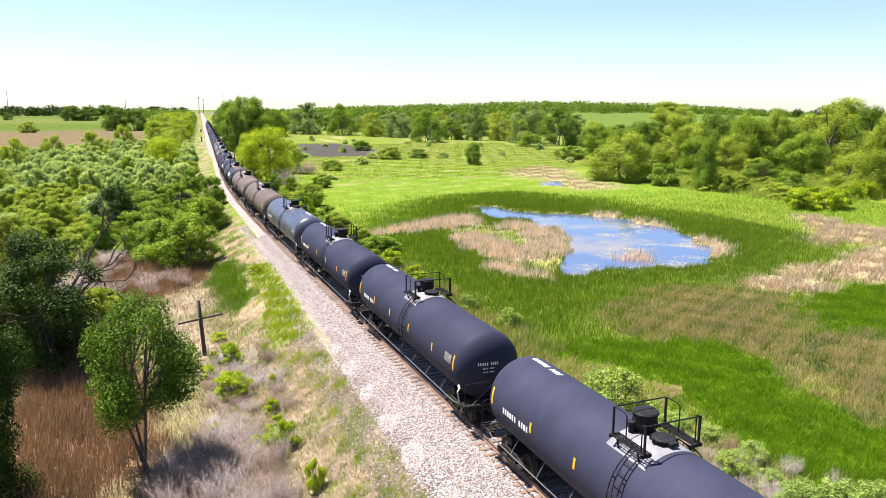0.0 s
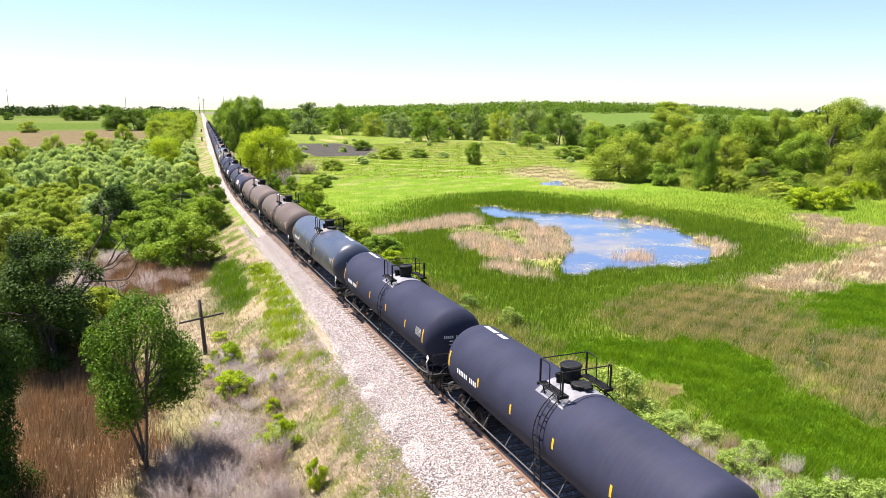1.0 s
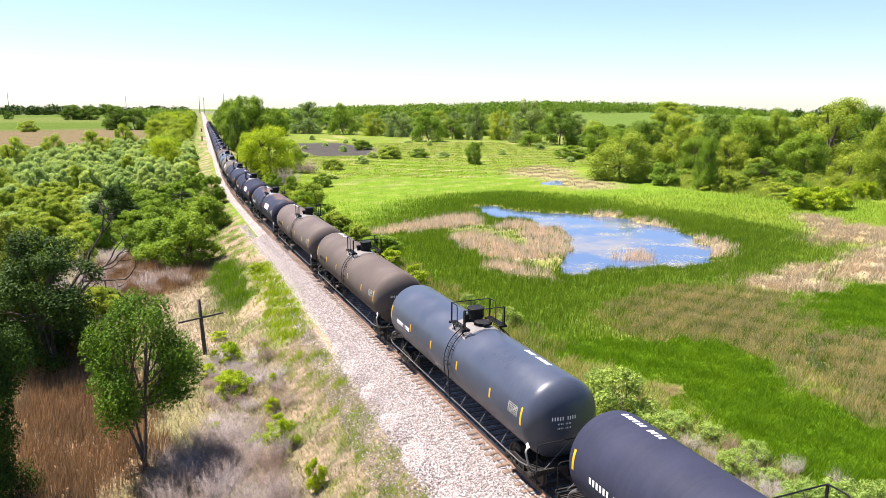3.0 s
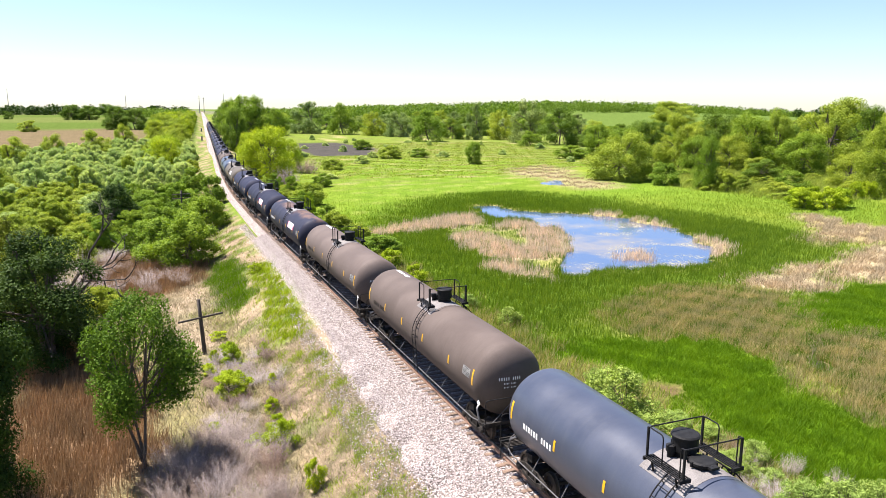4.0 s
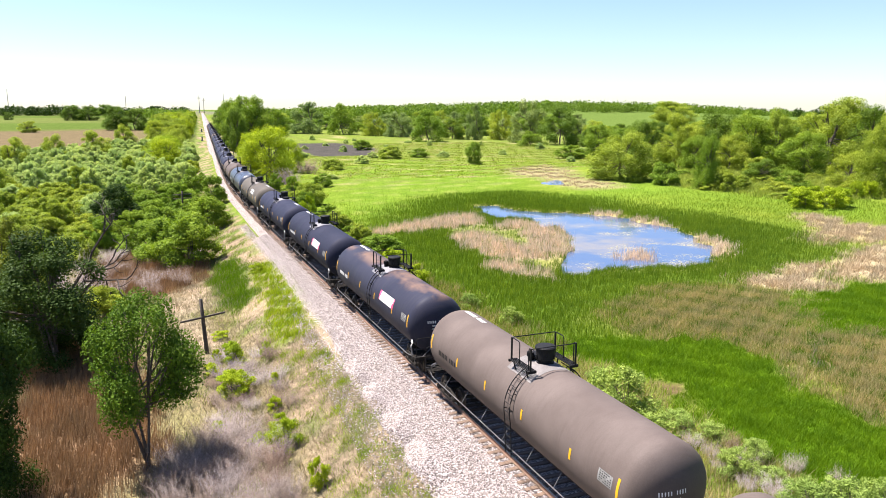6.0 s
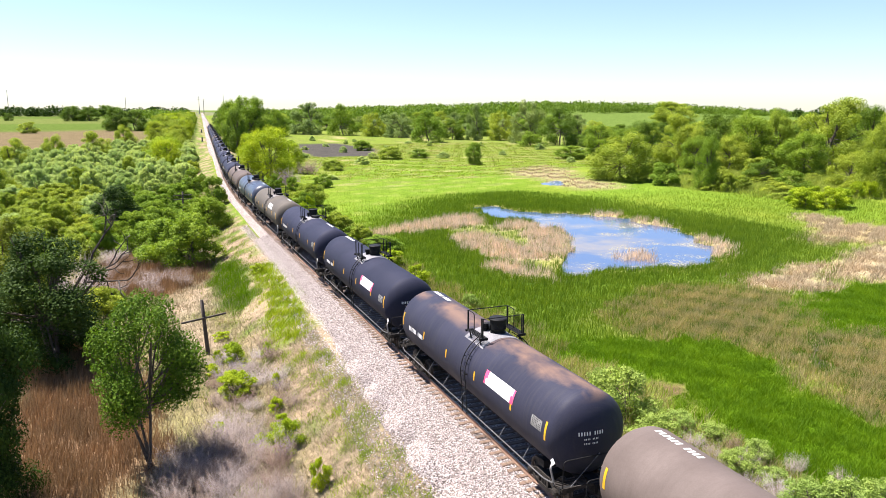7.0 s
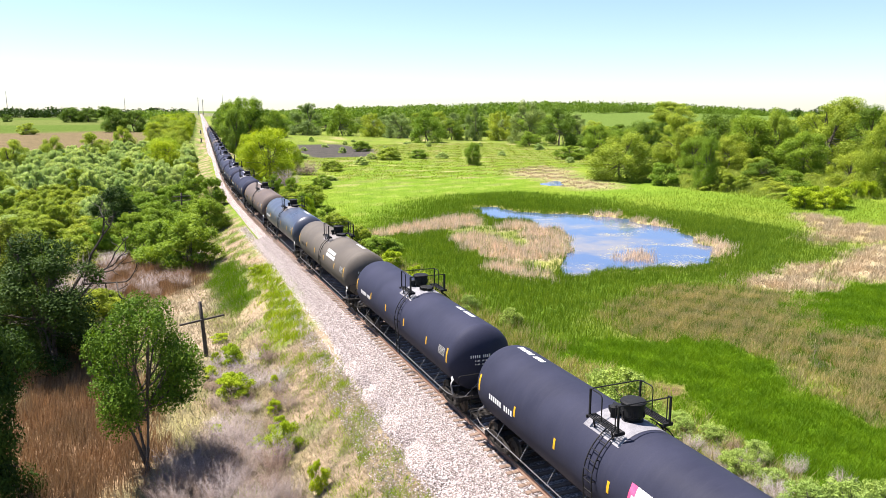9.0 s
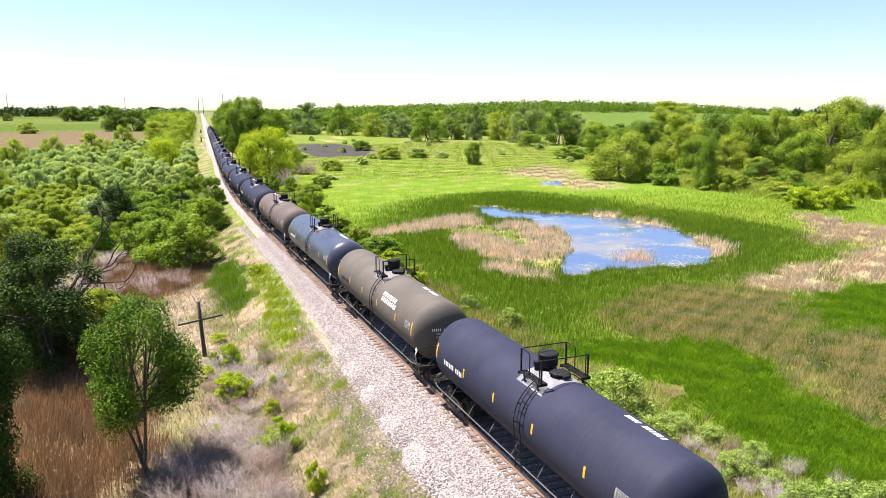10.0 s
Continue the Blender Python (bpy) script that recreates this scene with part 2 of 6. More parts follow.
WEST_TREES = [(-43.6, 212.2, 9.0, 8.7), (-38.0, 240.3, 8.3, 8.3), (-26.9, 243.6, 10.3, 9.4), (-19.8, 310.7, 9.3, 9.3), (-81.3, 538.7, 13.2, 7.3), (-162.8, 1028.2, 12.4, 9.7), (-30.6, 575.7, 21.1, 17.1), (-17.5, 572.5, 21.2, 15.5), (-88.2, 979.1, 27.1, 17.6), (-70.9, 976.8, 27.2, 17.7), (-73.0, 1438.7, 30.2, 20.2)]
LINE_TREES = [(14.3, 273.4, 9.2, 16.4), (29.4, 326.7, 20.3, 22.3), (27.8, 448.6, 10.7, 18.3), (46.6, 394.2, 12.0, 16.5), (24.8, 338.4, 15.3, 21.4), (60.8, 439.4, 13.5, 16.2), (22.2, 310.1, 9.3, 11.7)]
YELLOW_TREES = [(11.6, 158.7, 13.2, 13.2), (13.5, 201.3, 9.8, 10.1), (21.4, 189.2, 8.2, 8.8)]
EAST_SHRUBS = [(12.6, 124.5, 5.9, 4.1), (12.1, 135.0, 4.2, 4.2), (10.6, 84.2, 3.5, 2.8), (21.6, 152.6, 4.8, 2.9), (34.3, 194.0, 6.2, 3.1), (67.8, 282.5, 9.1, 4.1), (63.0, 231.8, 9.5, 4.2), (74.0, 234.1, 7.8, 3.1), (11.3, 94.9, 3.1, 1.9), (121.3, 212.1, 11.6, 4.6), (97.9, 115.5, 4.9, 4.5), (94.6, 131.1, 7.4, 4.8), (130.1, 138.7, 7.2, 5.2), (113.5, 113.2, 7.2, 4.3), (103.1, 117.0, 4.8, 3.1)]
PALE_SHRUBS = [(9.7, 30.3, 3.4, 2.6), (10.2, 33.1, 2.0, 1.7), (9.4, 27.4, 2.3, 1.4), (12.2, 18.5, 2.5, 1.6), (11.4, 19.7, 2.1, 1.2), (13.7, 18.1, 2.1, 1.6), (11.1, 23.5, 1.8, 1.1), (12.3, 48.5, 1.8, 1.2), (11.5, 54.3, 1.6, 1.1)]
MEADOW_TREES = [(79.2, 199.9, 5.2, 6.9), (96.3, 119.5, 5.5, 11.4), (121.2, 344.3, 17.8, 15.8), (151.9, 356.0, 9.7, 20.1), (165.2, 352.1, 15.9, 15.9), (163.2, 318.9, 17.4, 20.8), (167.0, 294.3, 19.1, 17.5), (103.5, 446.9, 18.4, 19.1), (86.4, 472.4, 22.8, 21.3), (115.7, 424.1, 15.7, 14.4), (124.9, 403.5, 16.5, 14.5), (143.0, 366.0, 14.2, 11.1), (149.1, 289.2, 12.8, 6.7), (194.3, 322.4, 14.6, 11.7)]
EAST_TREES = [(139.4, 221.8, 12.7, 11.5), (91.9, 143.1, 15.1, 10.8), (131.7, 170.3, 12.6, 15.0), (146.4, 172.0, 14.8, 15.8), (148.2, 160.3, 15.7, 15.7), (156.1, 157.5, 10.8, 15.8), (166.5, 147.6, 20.0, 19.6), (191.5, 156.4, 16.0, 18.4), (146.6, 139.6, 12.8, 11.3), (122.5, 99.1, 10.4, 15.8), (491.0, 604.8, 44.1, 22.1), (136.9, 192.8, 12.9, 12.9), (129.5, 160.6, 9.5, 9.5), (138.7, 157.4, 11.1, 9.5), (130.2, 113.1, 8.8, 7.5), (122.2, 129.3, 8.1, 5.4), (147.1, 106.9, 15.1, 17.6)]
DEAD_SHRUBS = [(14.3, 150.9, 7.3, 5.2), (-18.8, 64.9, 5.2, 5.2), (25.5, 185.4, 8.7, 4.4), (-9.6, 35.6, 2.6, 1.7), (-10.8, 32.9, 2.4, 1.6), (-12.8, 32.0, 2.3, 1.5)]
POLES = [(-10.3, 49.6, 3.1, 3.8), (-8.6, 112.1, 5.2, 4.3), (-6.1, 156.9, 5.3, 4.6)]
CATTAILS = [CATTAIL_ISLE, CATTAIL_WEST, CATTAIL_TIP, CATTAIL_EAST, CATTAIL_LOW, CATTAIL_NORTH, CATTAIL_BEND, CATTAIL_BANK]
# ---- builders ----
def part(name, bm, mat, parent=None, label="", smooth=False):
    """Links a bmesh as one mesh object, under a thing or a part."""
    me = bpy.data.meshes.new(name)
    bm.to_mesh(me)
    bm.free()
    me.materials.append(mat)
    if smooth:
        me.shade_smooth()
    ob = new(name, me)
    ob.parent = parent
    if label:
        tagged(ob, label)
    return ob


def soup(name, verts, faces, mat, parent=None, smooth=False):
    """One mesh object from arrays of corners and of faces (all with the same number of corners)."""
    verts, faces = np.asarray(verts, np.float32), np.asarray(faces, np.int32)
    me = bpy.data.meshes.new(name)
    me.vertices.add(len(verts))
    me.vertices.foreach_set("co", verts.ravel())
    n, k = faces.shape
    me.loops.add(n * k)
    me.loops.foreach_set("vertex_index", faces.ravel())
    me.polygons.add(n)
    me.polygons.foreach_set("loop_start", np.arange(0, n * k, k, dtype=np.int32))
    me.polygons.foreach_set("loop_total", np.full(n, k, np.int32))
    me.update(calc_edges=True)
    me.materials.append(mat)
    if smooth:
        me.shade_smooth()
    ob = new(name, me)
    ob.parent = parent
    return ob


def box(bm, c, size, turn=None):
    m = Matrix.Translation(c) @ (turn or Matrix()) @ Matrix.Diagonal((*size, 1))
    bmesh.ops.create_cube(bm, size=1, matrix=m)


def tube(bm, pts, r, seg=6):
    """A round bar along a line of points."""
    pts = [Vector(q) for q in pts]
    rings = []
    for i, q in enumerate(pts):
        d = (pts[min(i + 1, len(pts) - 1)] - pts[max(i - 1, 0)]).normalized()
        a = d.orthogonal() if abs(d.z) > 0.99 else d.cross(Vector((0, 0, 1)))
        a.normalize()
        b = d.cross(a)
        rings.append([bm.verts.new(q + r * (a * math.cos(6.2832 * k / seg) + b * math.sin(6.2832 * k / seg))) for k in range(seg)])
    for p, q in zip(rings, rings[1:]):
        for k in range(seg):
            bm.faces.new((p[k], p[(k + 1) % seg], q[(k + 1) % seg], q[k]))
    bm.faces.new(rings[0][::-1])
    bm.faces.new(rings[-1])


def rounded(pts, r=0.14, n=4):
    """A line with its corners rounded off."""
    pts = [Vector(q) for q in pts]
    out = [pts[0]]
    for a, b, c in zip(pts, pts[1:], pts[2:]):
        u, v = (a - b).normalized(), (c - b).normalized()
        k = min(r, (a - b).length / 2, (c - b).length / 2)
        for i in range(n + 1):
            t = i / n
            out.append((b + u * k).lerp(b, t).lerp(b.lerp(b + v * k, t), t))
    return out + [pts[-1]]


def lathe(bm, profile, m, seg=32):
    """Turns a profile of (radius, height) about z."""
    rings = []
    for r, z in profile:
        if r < 1e-4:
            rings.append([bm.verts.new(m @ Vector((0, 0, z)))])
        else:
            rings.append([bm.verts.new(m @ Vector((r * math.cos(6.28318 * k / seg), r * math.sin(6.28318 * k / seg), z))) for k in range(seg)])
    for p, q in zip(rings, rings[1:]):
        for k in range(seg):
            j = (k + 1) % seg
            if len(p) == 1 and len(q) > 1:
                bm.faces.new((p[0], q[j], q[k]))
            elif len(q) == 1 and len(p) > 1:
                bm.faces.new((p[k], p[j], q[0]))
            elif len(p) > 1:
                bm.faces.new((p[k], p[j], q[j], q[k]))
    for ring, flip in ((rings[0], True), (rings[-1], False)):
        if len(ring) > 1:
            bm.faces.new(ring[::-1] if flip else ring)


def thing(name, m, label, category, group=""):
    ob = new(name)
    ob.empty_display_size = 0.2
    ob.matrix_basis = m
    return tagged(ob, label, category, group)


# ---- the land ----
def wave(x, y, size, seed=0.0):
    """Smooth variation between about -1 and 1, as sums of turned sines."""
    k = 6.2832 / size
    a = np.sin(k * (0.8 * x + 0.6 * y) + seed) + np.sin(k * 1.7 * (-0.5 * x + 0.86 * y) + 2.1 * seed + 1.0)
    b = np.sin(k * 2.9 * (0.97 * x - 0.26 * y) + 3.7 * seed + 2.0) * 0.6 + np.sin(k * 4.7 * (0.3 * x + 0.95 * y) + seed * 5.1) * 0.4
    return (a + b) / 3.0


def inside(poly, x, y, soft=1.5, rag=1.2):
    """How far places lie inside an outline, from 0 to 1, with a ragged, soft edge."""
    x, y = np.asarray(x, float), np.asarray(y, float)
    x = x + rag * wave(x, y, 7.0, 1.3) + rag * 0.5 * wave(x, y, 2.6, 4.0)
    y = y + rag * wave(x, y, 6.0, 2.9) + rag * 0.5 * wave(x, y, 2.9, 0.4)
    best, odd = np.full(x.shape, 1e9), np.zeros(x.shape, bool)
    for (ax, ay), (bx, by) in zip(poly, poly[1:] + poly[:1]):
        ex, ey = bx - ax, by - ay
        t = np.clip(((x - ax) * ex + (y - ay) * ey) / (ex * ex + ey * ey + 1e-9), 0, 1)
        best = np.minimum(best, np.hypot(x - ax - t * ex, y - ay - t * ey))
        odd ^= ((ay > y) != (by > y)) & (x < ex * (y - ay) / (ey if abs(ey) > 1e-9 else 1e-9) + ax)
    return np.clip(np.where(odd, best, -best) / soft + 0.5, 0, 1)


MARSH = -3.2
BARE_PATCH = [(13.6, 31.6), (15.4, 31.0), (16.6, 33.2), (14.4, 34.8)]
DITCH = [(33.2, 38.4), (34.0, 37.8), (29.6, 34.2), (26.9, 31.4), (26.2, 32.0), (29.0, 34.9)]


def height(x, y):
    x, y = np.asarray(x, float), np.asarray(y, float)
    a = np.abs(offset(x, y))
    z = np.interp(a, [0, 2.0, 3.4, 4.0, 5.2, 8.2, 10.5], [-0.5, -0.5, -1.02, -1.12, -1.55, -3.0, MARSH])
    z = z - (2.0 * np.clip((y - 220) / 150, 0, 1) + 2.5 * np.clip((y - 450) / 200, 0, 1)) * np.exp(-(a / 9.0) ** 2)
    rough = np.clip((a - 4.2) / 3, 0, 1)
    z = z + rough * (0.10 * wave(x, y, 9.0, 0.3) + 0.06 * wave(x, y, 2.4, 1.7))
    # the pond's bed, and a swell of hills far off to the east
    z = z - 0.55 * inside(POND, x, y, 2.5, 0.8) - 0.5 * inside(POOL, x, y, 2.5, 0.6)
    far = np.hypot(x, y)
    hill = np.exp(-(((x - 640) / 340) ** 2 + ((y - 1060) / 330) ** 2)) * 16 + np.exp(-(((x - 150) / 220) ** 2 + ((y - 1300) / 300) ** 2)) * 2
    return z + hill * np.clip((far - 350) / 300, 0, 1) * np.clip((a - 60) / 160, 0, 1)


def lerp(c, d, w):
    return c + (np.asarray(d) - c) * w[..., None]


def cover(x, y):
    """The base colour of the ground by what grows on it, with haze mixed into the far plain."""
    o = offset(x, y)
    c = np.ones(x.shape + (3,)) * np.array((0.105, 0.165, 0.020))
    v = np.clip(wave(x, y, 34.0, 0.7) * 0.9 + 0.5, 0, 1)
    c = lerp(c, (0.155, 0.195, 0.030), v * 0.7)
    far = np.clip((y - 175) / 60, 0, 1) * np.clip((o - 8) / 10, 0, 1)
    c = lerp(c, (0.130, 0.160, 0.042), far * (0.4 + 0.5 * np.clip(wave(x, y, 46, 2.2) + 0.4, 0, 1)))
    for poly, col, soft in ((LIME_WEST, (0.108, 0.175, 0.022), 12), (LIME_EAST, (0.110, 0.180, 0.022), 16), (REED_DARK, (0.062, 0.118, 0.016), 22),
                            (SEDGE_BROWN, (0.200, 0.160, 0.075), 7), (SEDGE_NORTH, (0.230, 0.205, 0.115), 8), (LUSH_NEAR, (0.070, 0.138, 0.006), 1.6),
                            (LUSH_EAST, (0.072, 0.138, 0.006), 1.8), (STRAW_EAST, (0.31, 0.25, 0.175), 4), (STRAW_NORTH, (0.34, 0.28, 0.15), 5),
                            (STRAW_BED, (0.33, 0.27, 0.18), 3), (ISLE_GREEN, (0.150, 0.170, 0.050), 4),
                            *((p, (0.31, 0.245, 0.190), 2.5) for p in CATTAILS), (CATTAIL_ISLET, (0.30, 0.24, 0.15), 1)):
        c = lerp(c, col, inside(poly, x, y, soft))
    mead = np.clip((y - 130) / 40, 0, 1) * np.clip((o - 12) / 10, 0, 1)
    c = lerp(c, (0.125, 0.145, 0.045), mead * np.clip(wave(x, y * 2.2, 26, 6.1) * 1.8 - 0.1, 0, 0.9))
    c = lerp(c, (0.26, 0.23, 0.12), mead * np.clip(wave(x, y * 3.0, 38, 1.9) * 2.2 - 0.9, 0, 0.8))
    pale = np.clip(wave(x, y, 11.0, 5.0) * 1.6 - 0.2, 0, 1) * inside(LIME_WEST, x, y, 6)
    c = lerp(c, (0.26, 0.27, 0.085), pale * 0.35)
    c = lerp(c, (0.120, 0.082, 0.050), inside(BARE_PATCH, x, y, 1.2, 0.8))
    c = lerp(c, (0.070, 0.060, 0.050), inside(DITCH, x, y, 0.8, 0.6))
    mud = inside([(40, 285), (72, 262), (78, 300), (44, 325)], x, y, 8, 4)
    c = lerp(c, (0.200, 0.165, 0.110), mud * 0.7)
    c = lerp(c, (0.060, 0.056, 0.056), inside(PLOUGHED, x, y, 3.0, 1.0))
    rim = inside(POND, x, y, 5.5, 1.0)
    c = lerp(c, (0.33, 0.30, 0.115), np.clip(rim * 2.4, 0, 1) * (rim < 0.75) * 0.8)
    algae = inside(POND, x, y, 3.0, 1.0)
    c = lerp(c, (0.14, 0.125, 0.070), algae)
    # west of the track: dry litter, then fields
    west = np.clip((-o - 6.5) / 2.5, 0, 1)
    litter = (0.245, 0.180, 0.132)
    c = lerp(c, litter, west * np.clip((95 - y) / 25, 0, 1) * (0.6 + 0.4 * np.clip(wave(x, y, 8, 1), 0, 1)))
    c = lerp(c, (0.33, 0.26, 0.205), inside(STRAW_WEST, x, y, 2) * west)
    c = lerp(c, (0.22, 0.145, 0.095), np.maximum(inside(WEEDS_WEST, x, y, 2), inside(WEEDS_NORTH, x, y, 5)) * west)
    c = lerp(c, (0.19, 0.160, 0.140), inside(BRUSH_GREY, x, y, 2) * west)
    c = lerp(c, (0.085, 0.150, 0.030), west * np.clip((y - 90) / 30, 0, 1))
    field = west * np.clip((y - 300) / 30, 0, 1)
    c = lerp(c, (0.098, 0.122, 0.038), field)
    c = lerp(c, (0.072, 0.108, 0.026), field * np.clip(np.sin(y / 95.0 + 0.4) * 2, 0, 1))
    c = lerp(c, (0.125, 0.098, 0.062), inside(FIELD_TAN, x, y, 16, 4))
    # haze put into the colour: the plain turns greyer beyond 1500 m
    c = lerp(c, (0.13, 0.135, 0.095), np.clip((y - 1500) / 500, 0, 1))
    c = lerp(c, (0.085, 0.128, 0.032), np.clip((x - 200) / 60, 0, 1) * np.clip((y - 330) / 100, 0, 1))
    # the railway's banks
    bank = np.clip((np.abs(o) - 2.2) / 0.6, 0, 1) * np.clip((9.0 - np.abs(o)) / 2.0, 0, 1)
    dry = np.ones(x.shape + (3,)) * np.array((0.255, 0.195, 0.145))
    green = np.clip(wave(x, y, 5.5, 3.3) * 1.6 - 0.35 + np.clip((y - 44) / 55, 0, 1.0), 0, 1)
    dry = lerp(dry, (0.108, 0.152, 0.036), green)
    soil = np.clip(wave(x, y, 2.1, 8.3) * 1.5 - 0.25, 0, 1)
    dry = lerp(dry, (0.105, 0.082, 0.064), soil * 0.85)
    c = c + (dry - c) * bank[..., None]
    c = lerp(c, (0.070, 0.130, 0.022), inside(BANK_PATCH, x, y, 1.5, 0.6))
    c = lerp(c, (0.120, 0.180, 0.020), inside(BANK_BRIGHT, x, y, 1.2, 0.6) * bank * np.clip(wave(x, y, 3.2, 1.0) * 1.2 + 0.5, 0.1, 0.9))
    return c


def spread(lo, a, b, hi, step, grow=1.16):
    """Even steps from a to b, growing steps beyond."""
    mid = list(np.arange(a, b, step))
    up, d, v = [], step, mid[-1]
    while v < hi:
        d *= grow
        v += d
        up.append(v)
    down, d, v = [], step, a
    while v > lo:
        d *= grow
        v -= d
        down.append(v)
    return np.array(down[::-1] + mid + up)


earth_m, nodes, links, bsdf = material("earth_and_turf", 1.0, 0, 0.0)
attr = nodes.new("ShaderNodeVertexColor")
attr.layer_name = "cover"
fine = noise_node(nodes, links, 1.6, 6, rough=0.7)
mid = noise_node(nodes, links, 0.22, 4)
col = blend(nodes, links, 1.0, attr.outputs[0], ramp(nodes, links, fine, [(0.3, (0.62, 0.64, 0.6)), (0.7, (1.3, 1.28, 1.25))]), "MULTIPLY")
col = blend(nodes, links, 1.0, col, ramp(nodes, links, mid, [(0.3, (0.82, 0.86, 0.8)), (0.7, (1.16, 1.12, 1.1))]), "MULTIPLY")
tiny = noise_node(nodes, links, 11.0, 5, rough=0.7)
col = blend(nodes, links, 1.0, col, ramp(nodes, links, tiny, [(0.32, (0.55, 0.55, 0.54)), (0.68, (1.35, 1.34, 1.32))]), "MULTIPLY")
links.new(col, bsdf.inputs["Base Color"])
relief(nodes, links, bsdf, fine, 0.8, 0.25)

gx = spread(-4300, -46, 120, 4300, 0.9)
gy = spread(-600, 8, 190, 4600, 0.9, 1.09)
GX, GY = np.meshgrid(gx, gy)
GZ = height(GX, GY)
nx, ny = len(gx), len(gy)
idx = np.arange(nx * ny).reshape(ny, nx)
quads = np.stack([idx[:-1, :-1], idx[:-1, 1:], idx[1:, 1:], idx[1:, :-1]], -1).reshape(-1, 4)
ground = soup("ground", np.stack([GX, GY, GZ], -1).reshape(-1, 3), quads, earth_m, smooth=True)
lay = ground.data.color_attributes.new("cover", "FLOAT_COLOR", "POINT")
rgba = np.ones((nx * ny, 4), np.float32)
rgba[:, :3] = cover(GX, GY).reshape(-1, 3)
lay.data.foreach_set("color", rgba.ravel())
tagged(ground, "grassy marsh, fields and railway banks", "ground", kind="structure")

# water in the marsh
water_m, nodes, links, bsdf = material("still_water", 0.06, 0, 0.5)
silt = ramp(nodes, links, noise_node(nodes, links, 0.10, 4, rough=0.6), [(0.46, (0, 0, 0)), (0.62, (1, 1, 1))])
scum = noise_node(nodes, links, 0.20, 5, rough=0.65)
speck = noise_node(nodes, links, 2.6, 5, rough=0.75)
both = nodes.new("ShaderNodeMath")
both.operation = "MULTIPLY"
links.new(ramp(nodes, links, scum, [(0.50, (0, 0, 0)), (0.64, (1, 1, 1))]), both.inputs[0])
links.new(ramp(nodes, links, speck, [(0.50, (0, 0, 0)), (0.60, (1, 1, 1))]), both.inputs[1])
# the blue is sky reflection painted into the water, browned where silt shows
sky_silt_col = blend(nodes, links, silt, (0.050, 0.078, 0.150), (0.155, 0.135, 0.118))
links.new(blend(nodes, links, both.outputs[0], sky_silt_col, (0.27, 0.25, 0.13)), bsdf.inputs["Base Color"])
links.new(ramp(nodes, links, both.outputs[0], [(0.0, (0.06,) * 3), (1.0, (0.75,) * 3)]), bsdf.inputs["Roughness"])
relief(nodes, links, bsdf, speck, 0.08, 0.02)
for name, poly, label in (("water_pond", POND, "shallow blue marsh pond with floating scum"), ("water_pool", POOL, "small marsh pool among brown sedge")):
    cx, cy = np.mean(poly, 0)
    bm = bmesh.new()
    bm.faces.new([bm.verts.new((cx + (x - cx) * 1.12, cy + (y - cy) * 1.12, MARSH - 0.20)) for x, y in poly])
    bmesh.ops.triangulate(bm, faces=bm.faces[:])
    tagged(part(name, bm, water_m), label, "water", kind="structure")

# ---- ballast, ties and rails ----
stone_m, nodes, links, bsdf = material("crushed_granite", 0.9, 0, 0.3)
tc = nodes.new("ShaderNodeTexCoord")
cell = nodes.new("ShaderNodeTexVoronoi")
cell.inputs["Scale"].default_value = 15.0
links.new(tc.outputs["Object"], cell.inputs["Vector"])
sep = nodes.new("ShaderNodeSeparateColor")
links.new(cell.outputs["Color"], sep.inputs[0])
geo = nodes.new("ShaderNodeNewGeometry")
col = ramp(nodes, links, sep.outputs[0], [(0.0, (0.14, 0.115, 0.110)), (0.4, (0.30, 0.255, 0.24)), (0.8, (0.42, 0.365, 0.345)), (1.0, (0.56, 0.50, 0.48))])
# shade of the crevices between stones, multiplied into the stone colour
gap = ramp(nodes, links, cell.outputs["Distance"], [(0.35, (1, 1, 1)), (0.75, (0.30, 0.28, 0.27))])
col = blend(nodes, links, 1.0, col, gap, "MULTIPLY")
col = blend(nodes, links, 1.0, col, ramp(nodes, links, noise_node(nodes, links, 0.7, 4), [(0.3, (0.93, 0.91, 0.90)), (0.7, (1.05, 1.04, 1.03))]), "MULTIPLY")
links.new(col, bsdf.inputs["Base Color"])
relief(nodes, links, bsdf, cell.outputs["Distance"], 1.0, 0.05)
bsdf.inputs["Normal"].links[0].from_node.invert = True
chip_m, nodes, links, bsdf = material("granite_chips", 0.9, 0, 0.3)
geo = nodes.new("ShaderNodeNewGeometry")
links.new(ramp(nodes, links, geo.outputs["Random Per Island"], [(0.0, (0.10, 0.082, 0.078)), (0.45, (0.30, 0.255, 0.245)), (1.0, (0.55, 0.495, 0.485))]), bsdf.inputs["Base Color"])
tie_m = grained("creosoted_oak", [(0.3, (0.105, 0.066, 0.045)), (0.7, (0.225, 0.155, 0.115))], 1.6, 30, 0.9, bump=0.5, stretch=(0.6, 6, 1))
rail_m = grained("rusty_rail_steel", [(0.3, (0.15, 0.080, 0.055)), (0.7, (0.225, 0.135, 0.095))], 2, 40, 0.7, 0.2)
tread_m = grained("worn_rail_head", [(0.3, (0.40, 0.38, 0.36)), (0.7, (0.55, 0.53, 0.52))], 2, 60, 0.3, 0.9, bump=0.05)


def shoulder(s):
    """How much of its full width the ballast's shoulder has at s metres."""
    return np.interp(s, [25.0, 40.0, 52.0, 66.0], [1.0, 0.84, 0.64, 0.45])


